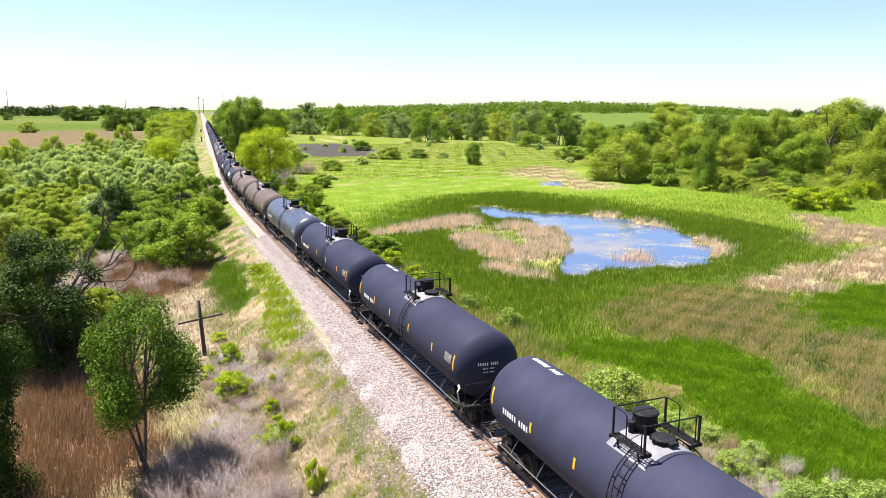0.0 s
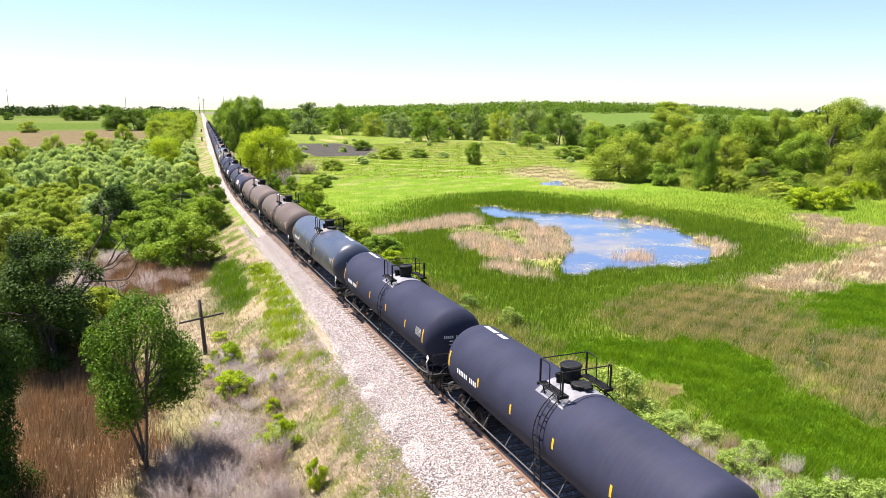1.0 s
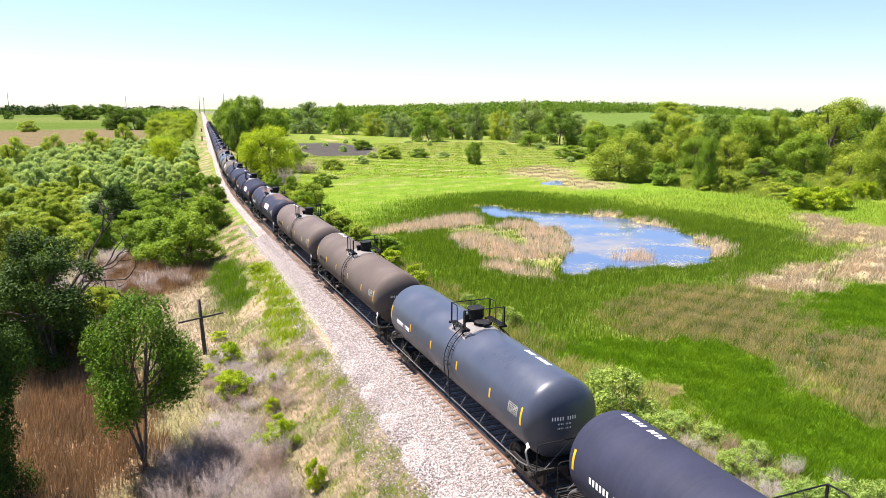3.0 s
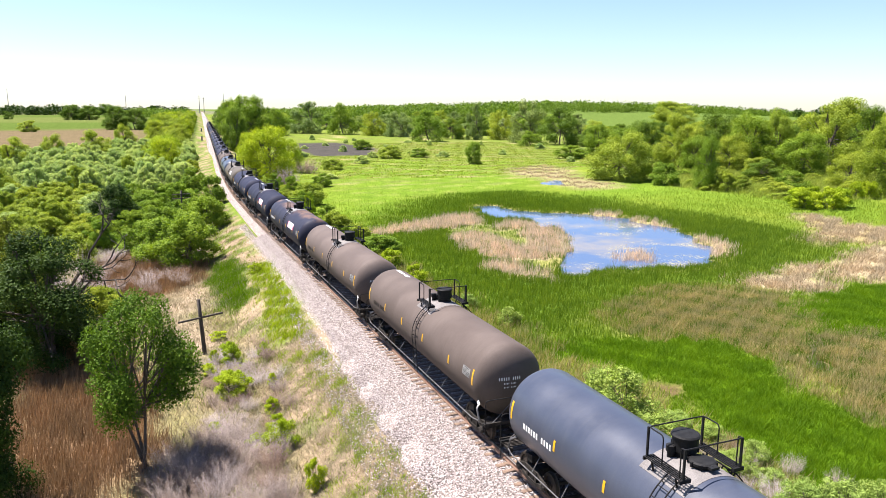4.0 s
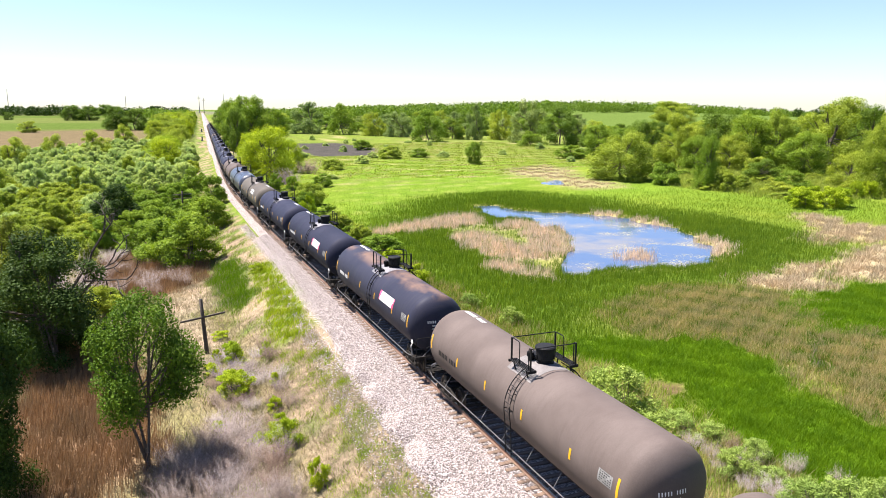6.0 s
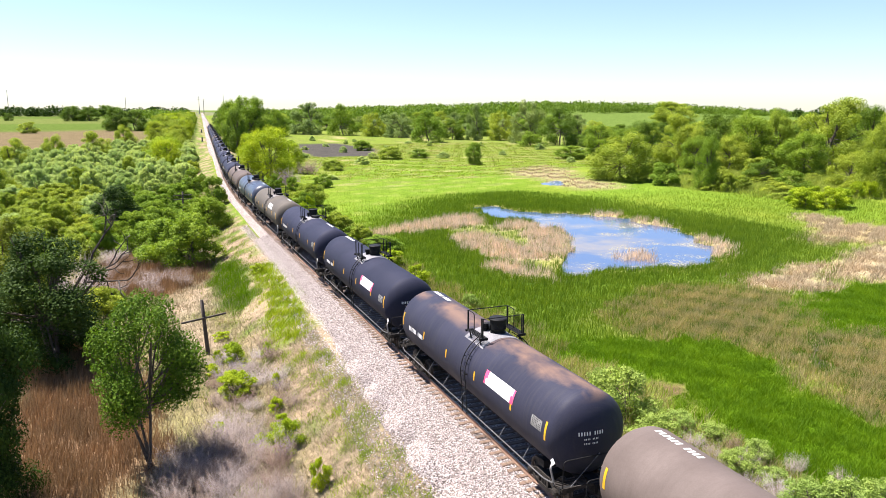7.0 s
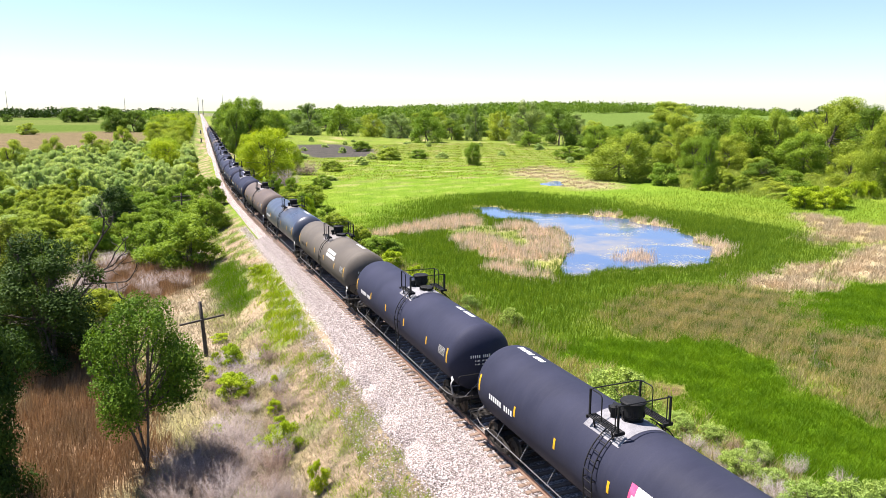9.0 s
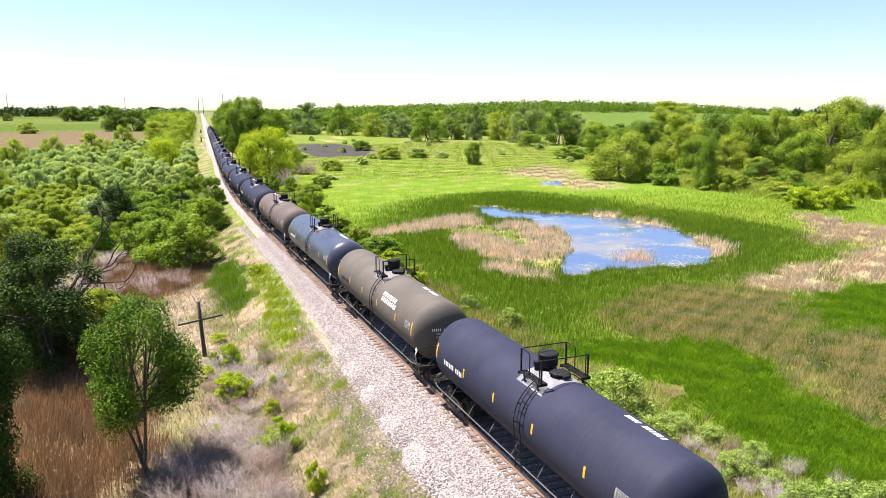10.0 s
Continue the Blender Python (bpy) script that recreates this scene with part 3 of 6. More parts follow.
def sweep(name, profile, s0, s1, step, mat, parent=None, closed=False, side=0.0, jitter=0.0):
    """A profile of (right, up) carried along the track."""
    ss = np.arange(s0, s1 + step, step)
    k = len(profile)
    verts = []
    for s in ss:
        for r, z in profile:
            w = jitter * float(wave(np.array(s * 1.0), np.array(r * 9.0), 3.1, r)) if jitter and abs(r) > 3.5 else 0.0
            if jitter:
                r = math.copysign(min(abs(r), 1.75) + max(0.0, abs(r) - 1.75) * float(shoulder(s)), r)
            x, y, h = line_at(s, side + r + w)
            verts.append((x, y, z))
    n = k if closed else k - 1
    faces = [(i * k + j, i * k + (j + 1) % k, (i + 1) * k + (j + 1) % k, (i + 1) * k + j) for i in range(len(ss) - 1) for j in range(n)]
    return soup(name, verts, faces, mat, parent)


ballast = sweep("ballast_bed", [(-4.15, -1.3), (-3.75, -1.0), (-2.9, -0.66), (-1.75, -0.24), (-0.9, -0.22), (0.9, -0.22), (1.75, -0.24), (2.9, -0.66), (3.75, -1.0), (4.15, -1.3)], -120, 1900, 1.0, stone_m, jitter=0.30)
tagged(ballast, "pale crushed-granite ballast bed under the track", "ballast", kind="structure")
rng = np.random.default_rng(5)
oct_v = np.array([(1, 0, 0), (-1, 0, 0), (0, 1, 0), (0, -1, 0), (0, 0, 1), (0, 0, -0.6)], float)
oct_f = np.array([(0, 2, 4), (2, 1, 4), (1, 3, 4), (3, 0, 4), (2, 0, 5), (1, 2, 5), (3, 1, 5), (0, 3, 5)])


def chips(name, n, s0, s1, near, far, mat, size, z_of, power=1.0):
    """Loose angular stones strewn beside the track."""
    s = s0 + (s1 - s0) * rng.random(n) ** power
    full = near + (far - near) * rng.random(n)
    o = np.sign(full) * (np.minimum(np.abs(full), 1.75) + np.maximum(0.0, np.abs(full) - 1.75) * shoulder(s))
    x = np.interp(s, _S, _X) + o * np.cos(np.interp(s, _S, _H))
    y = np.interp(s, _S, _Y) - o * np.sin(np.interp(s, _S, _H))
    r = size * (0.6 + 0.9 * rng.random(n))
    v = oct_v[None] * (0.7 + 0.6 * rng.random((n, 6, 1)))
    q = rng.random(n) * 6.28
    ca, sa = np.cos(q)[:, None], np.sin(q)[:, None]
    v = np.stack([v[..., 0] * ca - v[..., 1] * sa, v[..., 0] * sa + v[..., 1] * ca, v[..., 2] * 0.75], -1) * r[:, None, None]
    v += np.stack([x, y, np.maximum(z_of(full), height(x, y)) + 0.2 * r], -1)[:, None]
    f = oct_f[None] + 6 * np.arange(n)[:, None, None]
    return soup(name, v.reshape(-1, 3), f.reshape(-1, 3), mat)


bed = lambda o: np.interp(np.abs(o), [0, 0.9, 1.75, 2.9, 3.75, 4.15, 6], [-0.22, -0.22, -0.24, -0.66, -1.0, -1.16, -1.9])
tagged(chips("ballast_stones", 42000, 16, 80, -4.1, -0.85, chip_m, 0.036, bed, 1.5), "loose grey and pinkish ballast stones", "stones", kind="stuff")
tagged(chips("strewn_stones", 17000, 17, 90, -5.6, -3.1, chip_m, 0.036, bed, 1.2), "stray ballast stones on the grassy bank", "stones", kind="stuff")

track = thing("railway_track", Matrix(), "single railway track of rusty rails on wooden ties", "railway track")
rail_p = [(-0.075, -0.172), (0.075, -0.172), (0.075, -0.155), (0.012, -0.135), (0.010, -0.045), (0.036, -0.035), (0.036, -0.004), (-0.036, -0.004), (-0.036, -0.035), (-0.010, -0.045), (-0.012, -0.135), (-0.075, -0.155)]
for side in (-0.755, 0.755):
    r = sweep("rail", rail_p, -120, 1900, 4.0, rail_m, track, True, side)
    sweep("rail_head", [(-0.034, -0.0035), (-0.028, 0.0), (0.028, 0.0), (0.034, -0.0035)], -120, 1900, 4.0, tread_m, r, False, side)
tie_bm = bmesh.new()
box(tie_bm, (0, 0, -0.27), (2.6, 0.225, 0.19))
bmesh.ops.bevel(tie_bm, geom=tie_bm.edges[:], offset=0.012, segments=1, affect="EDGES")
for side in (-0.755, 0.755):
    box(tie_bm, (side, 0, -0.170), (0.34, 0.19, 0.018))
tie_me = bpy.data.meshes.new("tie")
tie_bm.to_mesh(tie_me)
tie_bm.free()
tie_me.materials.append(tie_m)
rt = random.Random(11)
far_v, far_f = [], []
for i in range(1100):
    s = 12 + i * 0.51
    x, y, h = line_at(s, rt.uniform(-0.07, 0.07))
    if i < 300:
        t = new("tie", tie_me)
        t.parent = track
        t.matrix_basis = pose(x, y, rt.uniform(-0.012, 0.004), 0, rt.uniform(-0.4, 0.4), -math.degrees(h) + rt.uniform(-1.6, 1.6))
    else:
        c, d = math.cos(h), math.sin(h)
        k = len(far_v)
        for a, b, z in ((-1.3, -0.11, -0.18), (1.3, -0.11, -0.18), (1.3, 0.11, -0.18), (-1.3, 0.11, -0.18), (-1.3, -0.11, -0.3), (-1.3, 0.11, -0.3)):
            far_v.append((x + a * c + b * d, y - a * d + b * c, z))
        far_f += [(k, k + 1, k + 2, k + 3), (k, k + 3, k + 5, k + 4)]
tagged(soup("far_ties", far_v, far_f, tie_m, track), "rows of distant wooden ties", kind="stuff")
# ---- the train ----
def paint(name, dark, light, dust, rough=0.5, worn=0.5, rust=None, spec=0.06):
    """Tank paint: tone drifts along the shell, dust lies on it in bands and runs down in streaks."""
    m, nodes, links, b = material(name, rough, 0, spec)
    info = nodes.new("ShaderNodeObjectInfo")
    big = noise_node(nodes, links, 0.55, 5)
    streak = noise_node(nodes, links, 1.0, 5, stretch=(0.7, 7.0, 0.5), rough=0.65)
    fine = noise_node(nodes, links, 28, 4)
    col = ramp(nodes, links, big, [(0.3, dark), (0.7, light)])
    w = nodes.new("ShaderNodeMath")
    w.operation = "MULTIPLY"
    w.inputs[1].default_value = worn
    links.new(ramp(nodes, links, streak, [(0.48, (0, 0, 0)), (0.78, (1, 1, 1))]), w.inputs[0])
    col = blend(nodes, links, w.outputs[0], col, dust)
    if rust:
        t = nodes.new("ShaderNodeTexCoord")
        s = nodes.new("ShaderNodeSeparateXYZ")
        links.new(t.outputs["Object"], s.inputs[0])
        top = nodes.new("ShaderNodeMapRange")
        top.inputs[1].default_value, top.inputs[2].default_value = 3.75, 4.02
        links.new(s.outputs[2], top.inputs[0])
        patch = ramp(nodes, links, noise_node(nodes, links, 0.8, 4, stretch=(1, 0.5, 1)), [(0.42, (0, 0, 0)), (0.6, (0.8,) * 3)])
        k = nodes.new("ShaderNodeMath")
        k.operation = "MULTIPLY"
        links.new(top.outputs[0], k.inputs[0])
        links.new(patch, k.inputs[1])
        col = blend(nodes, links, k.outputs[0], col, rust)
    col = blend(nodes, links, 1.0, col, ramp(nodes, links, info.outputs["Random"], [(0.0, (0.9, 0.9, 0.9)), (1.0, (1.12, 1.12, 1.14))]), "MULTIPLY")
    col = blend(nodes, links, 1.0, col, ramp(nodes, links, fine, [(0.3, (0.9,) * 3), (0.7, (1.08,) * 3)]), "MULTIPLY")
    links.new(col, b.inputs["Base Color"])
    links.new(ramp(nodes, links, big, [(0.3, (rough - 0.08,) * 3), (0.7, (rough + 0.1,) * 3)]), b.inputs["Roughness"])
    relief(nodes, links, b, big, 0.15, 0.02)
    return m


BLACK = paint("black_tank_paint", (0.0205, 0.0220, 0.037), (0.0285, 0.0305, 0.051), (0.038, 0.039, 0.056), 0.60, 0.35)
BLACK_WORN = paint("worn_black_tank_paint", (0.021, 0.022, 0.035), (0.029, 0.030, 0.047), (0.052, 0.050, 0.051), 0.5, 0.4, rust=(0.15, 0.095, 0.070))
BLUE = paint("blue_black_tank_paint", (0.031, 0.037, 0.055), (0.043, 0.050, 0.072), (0.058, 0.062, 0.074), 0.34, 0.35, spec=0.35)
BROWN = paint("dusty_brown_tank_paint", (0.080, 0.063, 0.056), (0.112, 0.090, 0.081), (0.062, 0.050, 0.044), 0.62, 0.3)
OLIVE = paint("faded_olive_tank_paint", (0.080, 0.070, 0.060), (0.108, 0.095, 0.082), (0.062, 0.053, 0.045), 0.62, 0.55)
SADDLE = grained("pale_grey_coating", [(0.3, (0.125, 0.122, 0.136)), (0.7, (0.215, 0.210, 0.228))], 2, 30, 0.7, bump=0.1)
SADDLE_BROWN = grained("greyed_coating", [(0.3, (0.115, 0.103, 0.102)), (0.7, (0.18, 0.165, 0.16))], 2, 30, 0.7, bump=0.1)
IRON = grained("black_ironwork", [(0.3, (0.009, 0.009, 0.010)), (0.7, (0.018, 0.018, 0.019))], 4, 40, 0.6, bump=0.1, spec=0.12)
DUSTY_IRON = grained("dusty_running_gear", [(0.3, (0.015, 0.013, 0.012)), (0.7, (0.052, 0.046, 0.041))], 3, 30, 0.8, bump=0.25, spec=0.1)
PIPE = grained("dull_pipe_steel", [(0.3, (0.085, 0.082, 0.085)), (0.7, (0.160, 0.156, 0.160))], 5, 40, 0.5, 0.3, bump=0.05)
YELLOW = grained("yellow_reflective_tape", [(0.3, (0.52, 0.27, 0.010)), (0.7, (0.64, 0.37, 0.018))], 3, 40, 0.45, bump=0.0, tone=0.15)
WHITE = grained("white_stencil_paint", [(0.3, (0.66, 0.66, 0.66)), (0.7, (0.80, 0.80, 0.80))], 4, 30, 0.6, bump=0.0, tone=0.2)
DULL_WHITE = grained("grimy_stencil_paint", [(0.3, (0.15, 0.148, 0.145)), (0.7, (0.27, 0.266, 0.26))], 6, 30, 0.7, bump=0.0)
PINK = grained("pink_print", [(0.3, (0.66, 0.05, 0.14)), (0.7, (0.78, 0.10, 0.22))], 4, 30, 0.5, bump=0.0, tone=0.15)
GREY_PRINT = grained("grey_print", [(0.3, (0.50, 0.50, 0.52)), (0.7, (0.60, 0.60, 0.62))], 4, 30, 0.5, bump=0.0, tone=0.15)
WHEEL = grained("wheel_steel", [(0.3, (0.030, 0.024, 0.021)), (0.7, (0.062, 0.049, 0.041))], 4, 30, 0.6, 0.4, bump=0.15)

R, ZC, HALF, HEAD = 1.53, 2.542, 7.3, 0.78


def skin(bm, y0, y1, a0, a1, out=0.006, thick=0.004, n=4):
    """A thin sheet that lies on the shell between two places along it and two angles (90 is the top)."""
    for r0 in (R + out,):
        grid = []
        for i in range(n + 1):
            a = radians(a0 + (a1 - a0) * i / n)
            grid.append([bm.verts.new((r * math.cos(a), y, ZC + r * math.sin(a))) for y in (y0, y1) for r in (r0, r0 - thick)])
        for p, q in zip(grid, grid[1:]):
            bm.faces.new((p[0], p[2], q[2], q[0]))
            bm.faces.new((p[0], q[0], q[1], p[1]))
            bm.faces.new((p[2], p[3], q[3], q[2]))
        bm.faces.new(grid[0])
        bm.faces.new(grid[-1][::-1])


def shell(parent, mat, seg):
    prof = []
    for i in range(9):
        a = radians(90 * i / 8)
        prof.append((R * math.sin(a), -HALF - HEAD * math.cos(a)))
    for y in (-4.9, -2.45, 0, 2.45, 4.9):
        prof.append((R, y))
    for i in range(8, -1, -1):
        a = radians(90 * i / 8)
        prof.append((R * math.sin(a), HALF + HEAD * math.cos(a)))
    bm = bmesh.new()
    lathe(bm, prof, pose(0, 0, ZC, -90), seg)
    return part("tank", bm, mat, parent, smooth=True)


def truck_parts(parent, y, detail):
    """One two-axle truck: bolster, side frames with springs and bearing caps; the wheelsets are parts of their own."""
    bm = bmesh.new()
    box(bm, (0, 0, 0.62), (2.1, 0.38, 0.28))
    truck = part("truck", bm, DUSTY_IRON, parent, "dusty cast-steel two-axle truck")
    truck.matrix_basis = pose(0, y, 0)
    for sx in (-1, 1):
        x = sx * 1.02
        bm = bmesh.new()
        for a, b in (((-0.86, 0.52), (-0.42, 0.72)), ((-0.42, 0.72), (0.42, 0.72)), ((0.42, 0.72), (0.86, 0.52)), ((-0.86, 0.46), (-0.34, 0.28)), ((-0.34, 0.28), (0.34, 0.28)), ((0.34, 0.28), (0.86, 0.46))):
            d = Vector((0, b[0] - a[0], b[1] - a[1]))
            box(bm, (x, (a[0] + b[0]) / 2, (a[1] + b[1]) / 2), (0.15, d.length + 0.05, 0.13), pose(0, 0, 0, math.degrees(math.atan2(d.z, d.y))))
        for k in (-0.3, 0.3):
            box(bm, (x, k, 0.5), (0.13, 0.12, 0.42))
        part("side_frame", bm, DUSTY_IRON, truck)
        for k in (-0.86, 0.86):
            bm = bmesh.new()
            lathe(bm, [(0.0, -0.1), (0.15, -0.1), (0.15, 0.06), (0.09, 0.1), (0.0, 0.1)], pose(x + sx * 0.06, k, 0.47, 0, 90 * sx), 10)
            part("bearing_cap", bm, DUSTY_IRON, truck)
        for k in (-0.11, 0.0, 0.11) if detail else (0.0,):
            bm = bmesh.new()
            lathe(bm, [(0.05, 0.0), (0.05, 0.2)], pose(x, k, 0.32), 7)
            part("spring", bm, DUSTY_IRON, truck)
    sets = []
    for k in (-0.86, 0.86):
        bm = bmesh.new()
        for sx in (-1, 1):
            prof = [(0.0, -0.09), (0.12, -0.09), (0.12, -0.05), (0.34, -0.02), (0.37, -0.075), (0.455, -0.07), (0.465, 0.03), (0.49, 0.06), (0.40, 0.065), (0.36, 0.02), (0.12, 0.05), (0.0, 0.05)]
            lathe(bm, prof, pose(sx * 0.745, 0, 0, 0, -90 * sx), 20 if detail else 10)
            # the cast web has a hub mark that shows it turn
            if detail:
                box(bm, (sx * 0.80, 0.24, 0), (0.03, 0.12, 0.08))
        lathe(bm, [(0.08, -0.72), (0.07, 0.0), (0.08, 0.72)], pose(0, 0, 0, 0, 90), 10)
        w = part("wheelset", bm, WHEEL, truck, smooth=False)
        w.matrix_basis = pose(0, k, 0.465)
        sets.append(w)
    return sets


def ladder_parts(parent, flip, y, foot):
    """A side ladder that follows the shell from the top walk down and then hangs straight."""
    ladder = None
    line = []
    for i in range(13):
        a = radians(118 + 74 * i / 12)
        line.append(((R + 0.11) * math.cos(a), (R + 0.11) * math.sin(a) + ZC))
    line += [(line[-1][0] + 0.02, 1.9), (line[-1][0] + 0.06, 1.3), (line[-1][0] + 0.08, foot)]
    bm = bmesh.new()
    for k in (-0.22, 0.22):
        tube(bm, [(a, y + k, b) for a, b in line], 0.022, 5)
    for i in (2, 6, 10):
        a = radians(118 + 74 * i / 12)
        for k in (-0.22, 0.22):
            box(bm, ((R + 0.055) * math.cos(a), y + k, (R + 0.055) * math.sin(a) + ZC), (0.11, 0.03, 0.03), pose(0, 0, 0, 0, -math.degrees(a)))
    if flip:
        bmesh.ops.rotate(bm, cent=(0, 0, 0), matrix=Matrix.Rotation(math.pi, 3, "Z"), verts=bm.verts)
    ladder = part("ladder", bm, IRON, parent, "black steel side ladder curved over the tank")
    ds = [0.0]
    for p, q in zip(line, line[1:]):
        ds.append(ds[-1] + math.dist(p, q))
    n = int(ds[-1] / 0.33)
    for i in range(n):
        d = 0.18 + i * 0.33
        a = (np.interp(d, ds, [q[0] for q in line]), np.interp(d, ds, [q[1] for q in line]))
        s = -1 if flip else 1
        rung = new("rung", RUNG)
        rung.parent = ladder
        rung.matrix_basis = pose(s * float(a[0]), s * y, float(a[1]))


rung_bm = bmesh.new()
tube(rung_bm, [(0, -0.22, 0), (0, 0.22, 0)], 0.014, 5)
RUNG = bpy.data.meshes.new("rung")
rung_bm.to_mesh(RUNG)
rung_bm.free()
RUNG.materials.append(IRON)


def stripe_mesh(long):
    bm = bmesh.new()
    skin(bm, -0.055, 0.055, 159 if long else 167, 184 if long else 181, n=5)
    me = bpy.data.meshes.new("reflective_stripe")
    bm.to_mesh(me)
    bm.free()
    me.materials.append(YELLOW)
    return me


STRIPE, STRIPE_END = stripe_mesh(False), stripe_mesh(True)


def bars(bm, y0, y1, a0, a1, n, gaps=(), out=0.007):
    """A row of small upright blocks that stands for a line of stencilled marks."""
    step = (y1 - y0) / n
    for i in range(n):
        if i not in gaps:
            skin(bm, y0 + step * (i + 0.2), y0 + step * (i + 0.76), a0, a1, out, n=2)


def tank_car(label, paint_m, saddle_m, number_at, hatch, banner=False, lettering=False, sign="board", stripes=True, detail=True, seg=48):
    car = thing("tank_car", Matrix(), label, "tank car", "tank cars of the train")
    tank = shell(car, paint_m, seg)
    # top fittings
    bm = bmesh.new()
    skin(bm, -1.22, 0.62, 62, 131, 0.008, 0.006, 14)
    saddle = part("saddle_coating", bm, saddle_m, tank, "grey anti-slip coating round the hatches", smooth=False)
    # the protective bonnet and the hinged manway beside it
    bm = bmesh.new()
    lathe(bm, [(0.0, 0.0), (0.34, 0.0), (0.34, 0.10), (0.29, 0.12), (0.29, 0.20), (0.36, 0.24), (0.36, 0.62), (0.40, 0.63), (0.40, 0.67), (0.36, 0.71), (0.0, 0.73)], pose(0.12, hatch, 4.0), 24)
    for k in range(6):
        a = 6.283 * k / 6
        box(bm, (0.12 + 0.37 * math.cos(a), hatch + 0.37 * math.sin(a), 4.33), (0.05, 0.05, 0.16), pose(0, 0, 0, 0, 0, math.degrees(a)))
    part("valve_housing", bm, IRON, car, "black round valve housing with a flat lid")
    bm = bmesh.new()
    my = -0.58 if hatch > 0 else 0.22
    lathe(bm, [(0.0, 0.0), (0.30, 0.0), (0.30, 0.12), (0.36, 0.13), (0.36, 0.19), (0.30, 0.22), (0.0, 0.25)], pose(0.12, my, 4.03), 24)
    manway = part("manway", bm, IRON, car, "black bolted manway with a hinged cover")
    bm = bmesh.new()
    for k in range(8):
        a = 6.283 * k / 8
        box(bm, (0.12 + 0.36 * math.cos(a), my + 0.36 * math.sin(a), 4.17), (0.07, 0.05, 0.14), pose(0, 0, 0, 0, 0, math.degrees(a)))
    box(bm, (0.12, my - 0.42, 4.2), (0.28, 0.14, 0.07))
    part("manway_bolts", bm, IRON, manway)
    bm = bmesh.new()
    lathe(bm, [(0.0, 0.0), (0.10, 0.0), (0.10, 0.22), (0.14, 0.24), (0.14, 0.40), (0.0, 0.44)], pose(-0.28, hatch + 0.42 if hatch < 0 else hatch + 0.1, 3.98), 14)
    part("relief_valve", bm, IRON, car)
    # walks on both sides, joined by bars across
    y0, y1 = -1.08, 0.38
    for sx in (-1, 1):
        bm = bmesh.new()
        for k in range(5):
            box(bm, (sx * (0.74 + 0.075 * k), (y0 + y1) / 2, 4.10), (0.022, y1 - y0, 0.035))
        for k in range(9):
            box(bm, (sx * 0.89, y0 + (y1 - y0) * k / 8, 4.095), (0.32, 0.022, 0.025))
        for y in (y0, y1):
            box(bm, (sx * 0.89, y, 4.06), (0.36, 0.06, 0.10))
        for y in (y0 + 0.25, y1 - 0.25):
            tube(bm, [(sx * 0.98, y, 4.06), (sx * 0.90, y, 3.72)], 0.03, 5)
        part("walkway", bm, IRON, car, "black grated walkway beside the hatches")
    top = 4.96
    rails = [
        rounded([(-0.95, y1 - 0.62, 4.1), (-0.95, y1 - 0.62, top), (-0.95, y1, top), (0.95, y1, top), (0.95, y1 - 0.62, top), (0.95, y1 - 0.62, 4.1)]),
        rounded([(-0.95, y0 + 0.14, 4.1), (-0.95, y0 + 0.14, top - 0.02), (-0.95, y0, top - 0.02), (0.95, y0, top - 0.02), (0.95, y0 + 0.14, top - 0.02), (0.95, y0 + 0.14, 4.1)], 0.07),
    ]
    for line in rails:
        bm = bmesh.new()
        tube(bm, line, 0.021, 6)
        for x in (-0.95, 0.95):
            y = line[-1].y + (0.62 if line is rails[0] else -0.14)
            box(bm, (x, y, (4.08 + top) / 2), (0.055, 0.055, top - 4.08))
        part("guard_rail", bm, IRON, car, "black tubular guard rail")
    if detail:
        ladder_parts(car, False, -0.62, 0.75)
        ladder_parts(car, True, 0.62, 0.75)
    # side rails, low along the tank
    for sx in (-1, 1):
        bm = bmesh.new()
        tube(bm, rounded([(sx * 1.38, -7.75, 1.06), (sx * 1.50, -7.2, 1.02), (sx * 1.50, 7.2, 1.02), (sx * 1.38, 7.75, 1.06)], 0.2), 0.024, 6)
        for k in range(7):
            y = -5.7 + 1.9 * k
            tube(bm, [(sx * 1.50, y, 1.02), (sx * 1.10, y + 0.12, 1.50)], 0.018, 5)
        part("side_rail", bm, PIPE, car, "dull steel side rail low along the tank")
    # stub sills, end decks, end rails, couplers
    for sy in (-1, 1):
        bm = bmesh.new()
        box(bm, (0, sy * 6.6, 0.95), (0.42, 3.6, 0.34))
        box(bm, (0, sy * 6.45, 1.18), (2.3, 0.34, 0.26))
        for sx in (-1, 1):
            box(bm, (sx * 0.86, sy * 6.45, 1.48), (0.30, 0.30, 0.52), pose(0, 0, 0, 0, sx * 38))
            box(bm, (sx * 1.18, sy * 8.15, 1.02), (0.55, 0.10, 0.22))
        part("end_sill", bm, IRON, car)
        bm = bmesh.new()
        box(bm, (0, sy * 8.28, 1.10), (2.9, 0.05, 0.12))
        for sx in (-1, 1):
            box(bm, (sx * 1.30, sy * 7.9, 0.98), (0.12, 0.72, 0.16))
        deck = part("end_deck", bm, DUSTY_IRON, car, "dusty slatted end deck")
        for k in range(6):
            bm = bmesh.new()
            box(bm, (0, sy * (7.70 + 0.1 * k), 1.075), (2.9, 0.045, 0.03))
            part("deck_slat", bm, DUSTY_IRON, deck)
